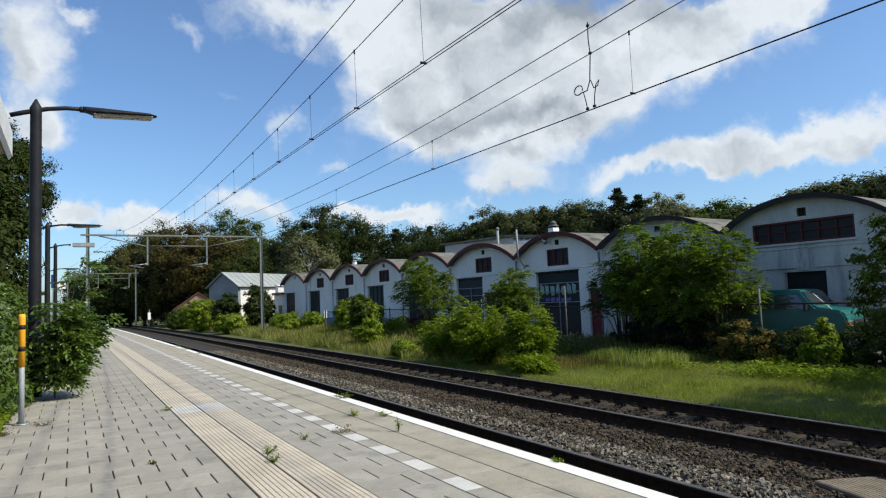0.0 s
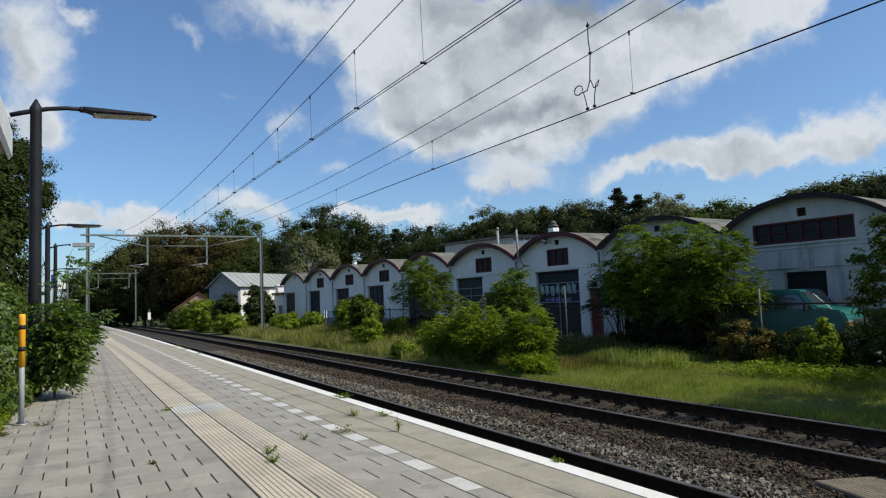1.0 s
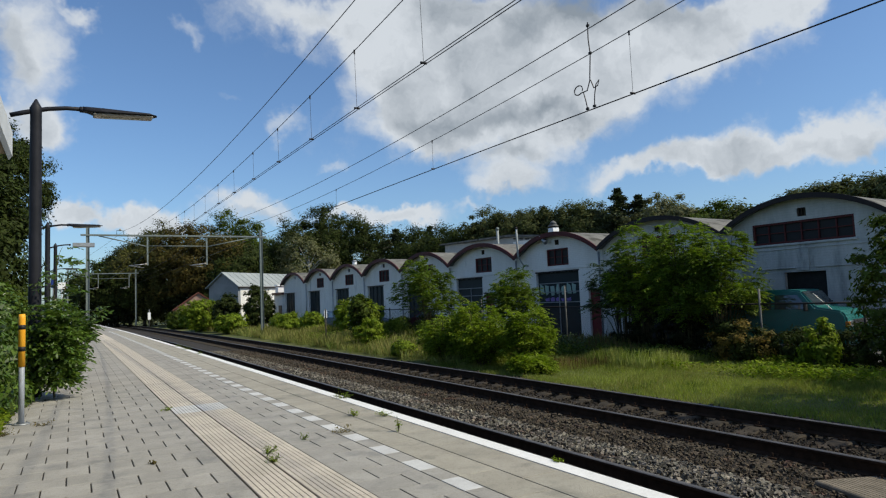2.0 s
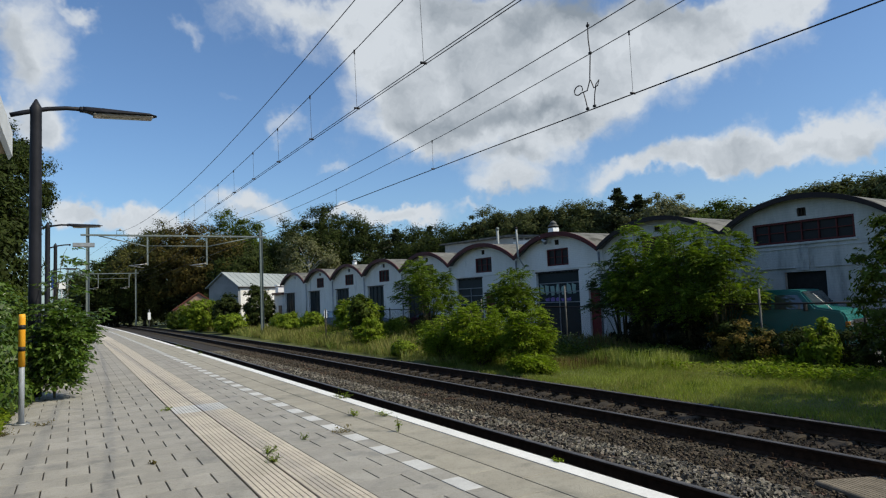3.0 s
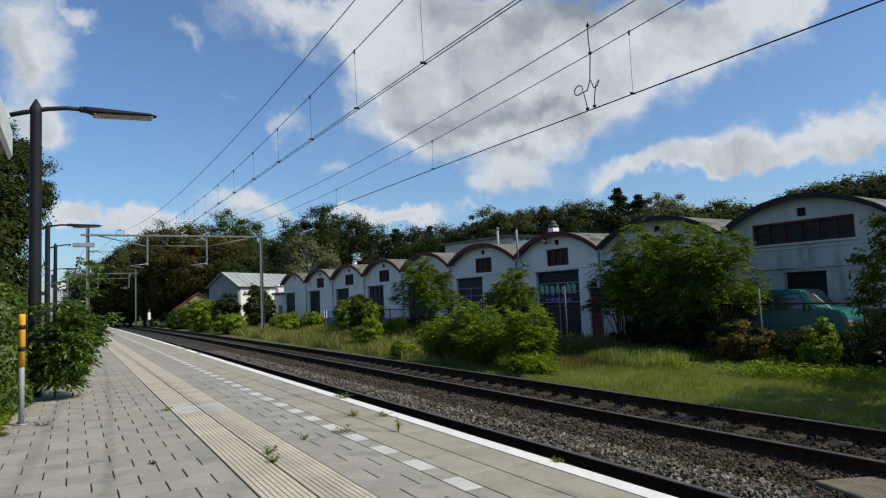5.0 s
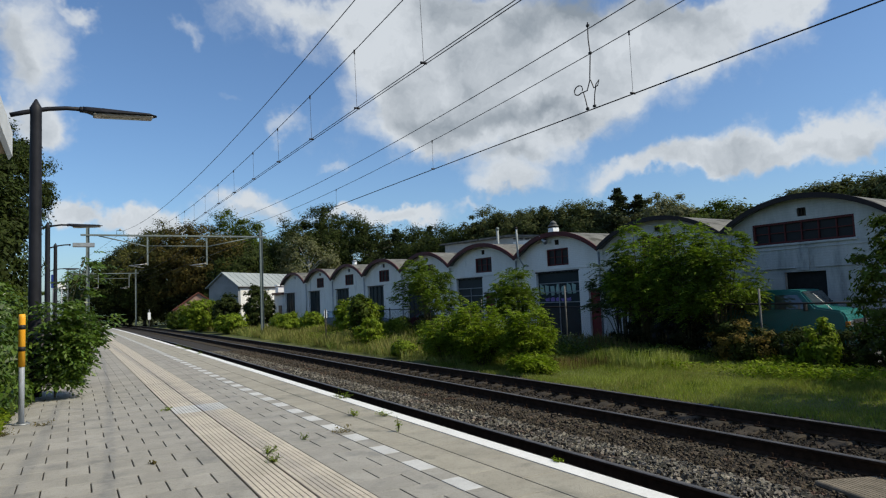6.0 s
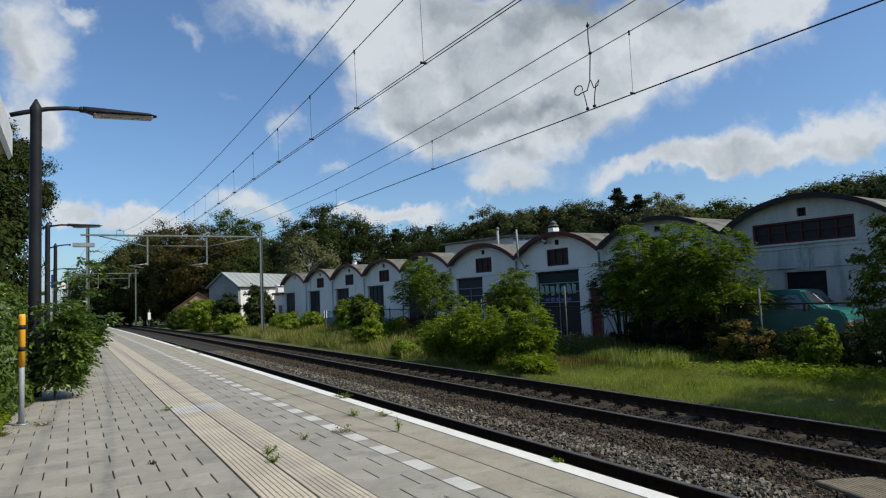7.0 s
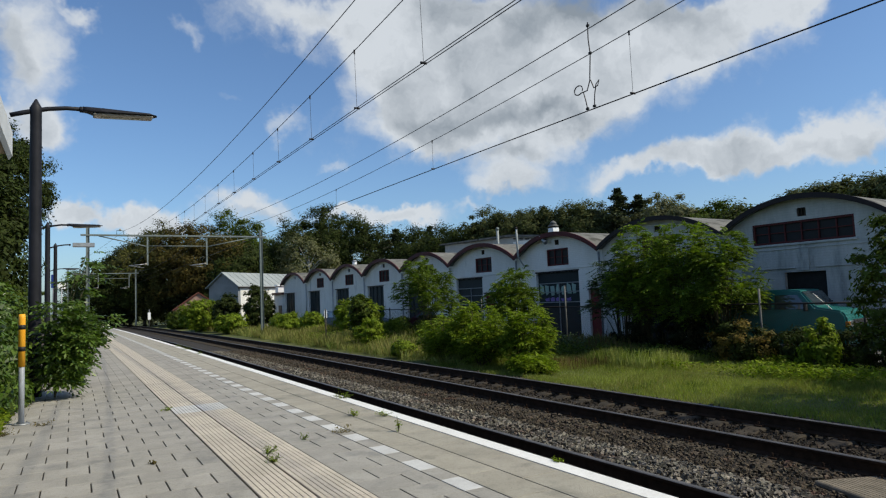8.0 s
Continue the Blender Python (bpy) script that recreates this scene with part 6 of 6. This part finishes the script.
def pave():
    T = 0.3
    gx, gy = 0.010, 0.0055
    cache = {}

    def mesh_for(w, mat, l=T):
        key = (round(w, 3), mat.name, l)
        if key not in cache:
            cache[key] = tile_mesh(w - gx, l - gy, mat)
        return cache[key]
    ribs, ribs_white = tactile_mesh(0.291, 0.2955, TACT), tactile_mesh(0.291, 0.2955, WHITE)
    far = {"p": [], "w": [], "t": [], "s": []}
    y_first = 3.66 - 0.15 - 0.3 * 7
    near_rows = 34
    for row in range(-44, 150):
        y = y_first + T * row + T / 2
        near = 0 <= row < near_rows
        cols = []
        # left field
        edge = 1.011
        first = T / 2 if row % 2 else T
        x = edge
        w = first
        while x > -0.76:
            a = max(-0.77, x - w)
            if x - a > 0.05:
                cols.append((a, x, "p"))
            x, w = x - w, T
        # between guidance strip and markers
        cols += [(1.614, 1.795, "p"), (1.795, 2.095, "p")] if row % 2 else [(1.614, 1.948, "p"), (1.948, 2.095, "p")]
        k = (row - 7) % 2 == 0
        cols.append((2.095, 2.245, "w" if k else "p"))
        cols += [(1.011, 1.3125, "t"), (1.3125, 1.614, "t")]
        for a, b, kind in cols:
            if not near:
                g = gx * (0.6 if kind == "t" else 0.35)
                far[kind].append((a + g, b - g, y - T / 2 + 0.0006, y + T / 2 - 0.0006))
                continue
            c = (a + b) / 2
            if kind == "t":
                wt = 8.05 < y < 8.72
                lay(ribs_white if wt else ribs, c, y, "white_tactile_tile" if wt else "tactile_tile", 0.12)
            else:
                lay(mesh_for(b - a, WHITE if kind == "w" else PAVE), c, y, "marker_tile" if kind == "w" else "paving_tile", 0.25)
        # large slabs by the edge
        for j, (a, b) in enumerate(((2.245, 2.545), (2.545, 2.851))):
            if (row + j) % 2 == 0:
                yy = y + T / 2
                if near:
                    lay(mesh_for(b - a, SLAB, 2 * T), (a + b) / 2, yy, "edge_slab", 0.1)
                else:
                    far["s"].append((a + 0.004, b - 0.004, yy - T + 0.001, yy + T - 0.001))
    ribs_far = [(a + (b - a) * (k + 0.28) / 6, a + (b - a) * (k + 0.72) / 6, c, d) for a, b, c, d in far["t"] if c < 32 for k in range(6)]
    island_boxes(ribs_far, 0.008, 0.006, TACT, "far_ribs", "raised ribs of the guidance strip")
    island_boxes(far["p"], 0.0, 0.04, PAVE_FAR, "far_paving", "grey concrete paving further along")
    island_boxes(far["w"], 0.001, 0.04, WHITE, "far_markers", "white marker tiles further along")
    island_boxes(far["t"], 0.003, 0.04, TACT, "far_guidance", "pale guidance strip further along")
    island_boxes(far["s"], 0.0, 0.04, SLAB, "far_slabs", "concrete edge slabs further along")
    # beyond that, plain courses
    y0 = y_first + T * 150
    ys = [y0, 50, 55, 60, 66, 76, 88, 100, 115, 130]
    for a, b, mat, nm in ((-0.77, 1.005, PAVE_FAR, "distant_paving"), (1.01, 1.61, TACT, "distant_guidance"), (1.62, 2.845, PAVE_FAR, "distant_paving")):
        ribbon(nm, a, b, ys, -0.05, -0.001, mat, PLATFORM)


pave()


def stones(n, xs, ys, size, mat, label, level):
    """Crushed stones strewn over the bed, as one mesh."""
    bm = bmesh.new()
    bmesh.ops.create_cube(bm, size=1.25)
    bmesh.ops.triangulate(bm, faces=bm.faces)
    bv = np.array([v.co[:] for v in bm.verts])
    bf = np.array([[v.index for v in f.verts] for f in bm.faces])
    bm.free()
    shapes = bv[None] * RNG.uniform(0.45, 1.25, (40, len(bv), 1)) * RNG.uniform(0.55, 1.3, (40, 1, 3)) + RNG.normal(0, 0.12, (40, len(bv), 3))
    x = RNG.uniform(*xs, n)
    y = ys[0] + (ys[1] - ys[0]) * RNG.uniform(0, 1, n) ** 1.6
    s = size * RNG.uniform(0.55, 1.35, n)
    a = RNG.uniform(0, 6.283, n)
    b = RNG.uniform(0, 6.283, n)
    v = shapes[RNG.integers(0, 40, n)] * s[:, None, None]
    ca, sa, cb, sb = np.cos(a)[:, None], np.sin(a)[:, None], np.cos(b)[:, None], np.sin(b)[:, None]
    X, Y, Z = v[..., 0], v[..., 1], v[..., 2]
    X, Z = X * cb + Z * sb, -X * sb + Z * cb
    X, Y = X * ca - Y * sa, X * sa + Y * ca
    z = level(x, y) + s * RNG.uniform(-0.1, 0.75, n)
    X, Y, Z = X + x[:, None], Y + y[:, None], Z * 0.85 + z[:, None]
    X -= np.maximum(0.0, Y - 20.0) ** 2 / 4000.0
    vv = np.stack([X, Y, Z], -1).reshape(-1, 3)
    f = (np.arange(n)[:, None, None] * len(bv) + bf[None]).reshape(-1, 3)
    ob = np_mesh("ballast_stones", vv, f, mat)
    return tagged(ob, label, "ballast stones", kind="stuff")


BROWN = surface("rusty_stone", (0.046, 0.036, 0.0245), (0.086, 0.068, 0.047), 7.0, 0.9, bump=0.3, bump_scale=120, c3=(0.085, 0.05, 0.034), spot=(0.55, 0.66), spot_scale=2.1, island=0.5)
OILY = surface("oily_stone", (0.018, 0.0135, 0.0085), (0.039, 0.029, 0.019), 7.0, 0.85, bump=0.3, bump_scale=120, c3=(0.06, 0.04, 0.026), spot=(0.56, 0.68), spot_scale=2.4, island=0.55)
stones(16000, (5.2, 6.25), (2.6, 32.0), 0.030, STONE, "grey crushed ballast stones between the tracks", lambda x, y: -0.878 + 0.05 * np.exp(-((x - 5.75) / 0.4) ** 2))
stones(17500, (6.05, 7.28), (2.6, 32.0), 0.025, BROWN, "rust-stained ballast stones beside the far track", lambda x, y: np.full(len(x), -0.88))
stones(8500, (7.38, 8.78), (2.6, 34.0), 0.025, OILY, "dark oil-stained ballast stones between the rails", lambda x, y: np.full(len(x), -0.902))
stones(3000, (8.9, 10.2), (2.6, 34.0), 0.03, BROWN, "rust-stained ballast stones along the verge", lambda x, y: -0.89 - 0.10 * np.clip((x - 9.4) / 0.85, 0, 1))


def motions():
    # the wind bends the shoots: a slow push and a quicker flutter, tips moving most
    push = [(0.0, 0.9), (0.4, 0.55), (0.8, 0.75), (1.2, -0.5), (1.6, -0.7), (2.2, -0.2), (2.8, 0.1), (3.2, -0.3), (3.6, -0.2), (4.0, 0.45), (4.4, 0.7), (5.0, 0.8), (5.8, 0.95), (6.2, 0.8), (6.6, 1.0), (7.0, 0.8), (7.5, 0.75), (8.0, 0.9)]
    for i, sh in enumerate(SHOOTS):
        rows = []
        for t, s in push:
            f = 0.35 * math.sin(2.9 * t + i * 1.7)
            rows.append((t, pose(0, 0, 0, 1.2 * f, 7.0 * (s - 0.5) + 1.8 * f, 1.5 * math.sin(2.1 * t + i))))
        walk(sh, rows)
    for i, fo in enumerate(MOVING):
        rows = []
        for k in range(17):
            t = 0.5 * k
            g = 0.5 * math.sin(1.3 * t + 0.9 * i) + 0.35 * math.sin(3.4 * t + 2.1 * i)
            rows.append((t, pose(0, 0, 0, 0.3 * g, 0.55 * g, 0.25 * math.sin(2.2 * t + i))))
        walk(fo, rows)
    for i, bo in enumerate(BOUGHS):
        rows = []
        for k in range(17):
            t = 0.5 * k
            g = 0.6 * math.sin(1.3 * t + 0.37 * i) + 0.4 * math.sin(3.1 * t + 1.9 * i)
            rows.append((t, pose(0, 0, 0, 0.9 * g, 1.2 * math.sin(1.7 * t + 1.1 * i), 0.8 * g)))
        walk(bo, rows)
    # the fly darts across the sky
    walk(FLY, [(0.0, pose(8.0, -3.0, 2.2, 0, 0, 60)), (3.8, pose(4.2, 0.2, 2.4, 0, 0, 60)), (4.0, pose(1.939, 1.134, 1.923, 0, 0, 60)), (4.2, pose(-1.5, 3.8, 2.9, 0, 0, 60)), (8.0, pose(-6.0, 4.0, 2.5, 0, 0, 60))])


motions()
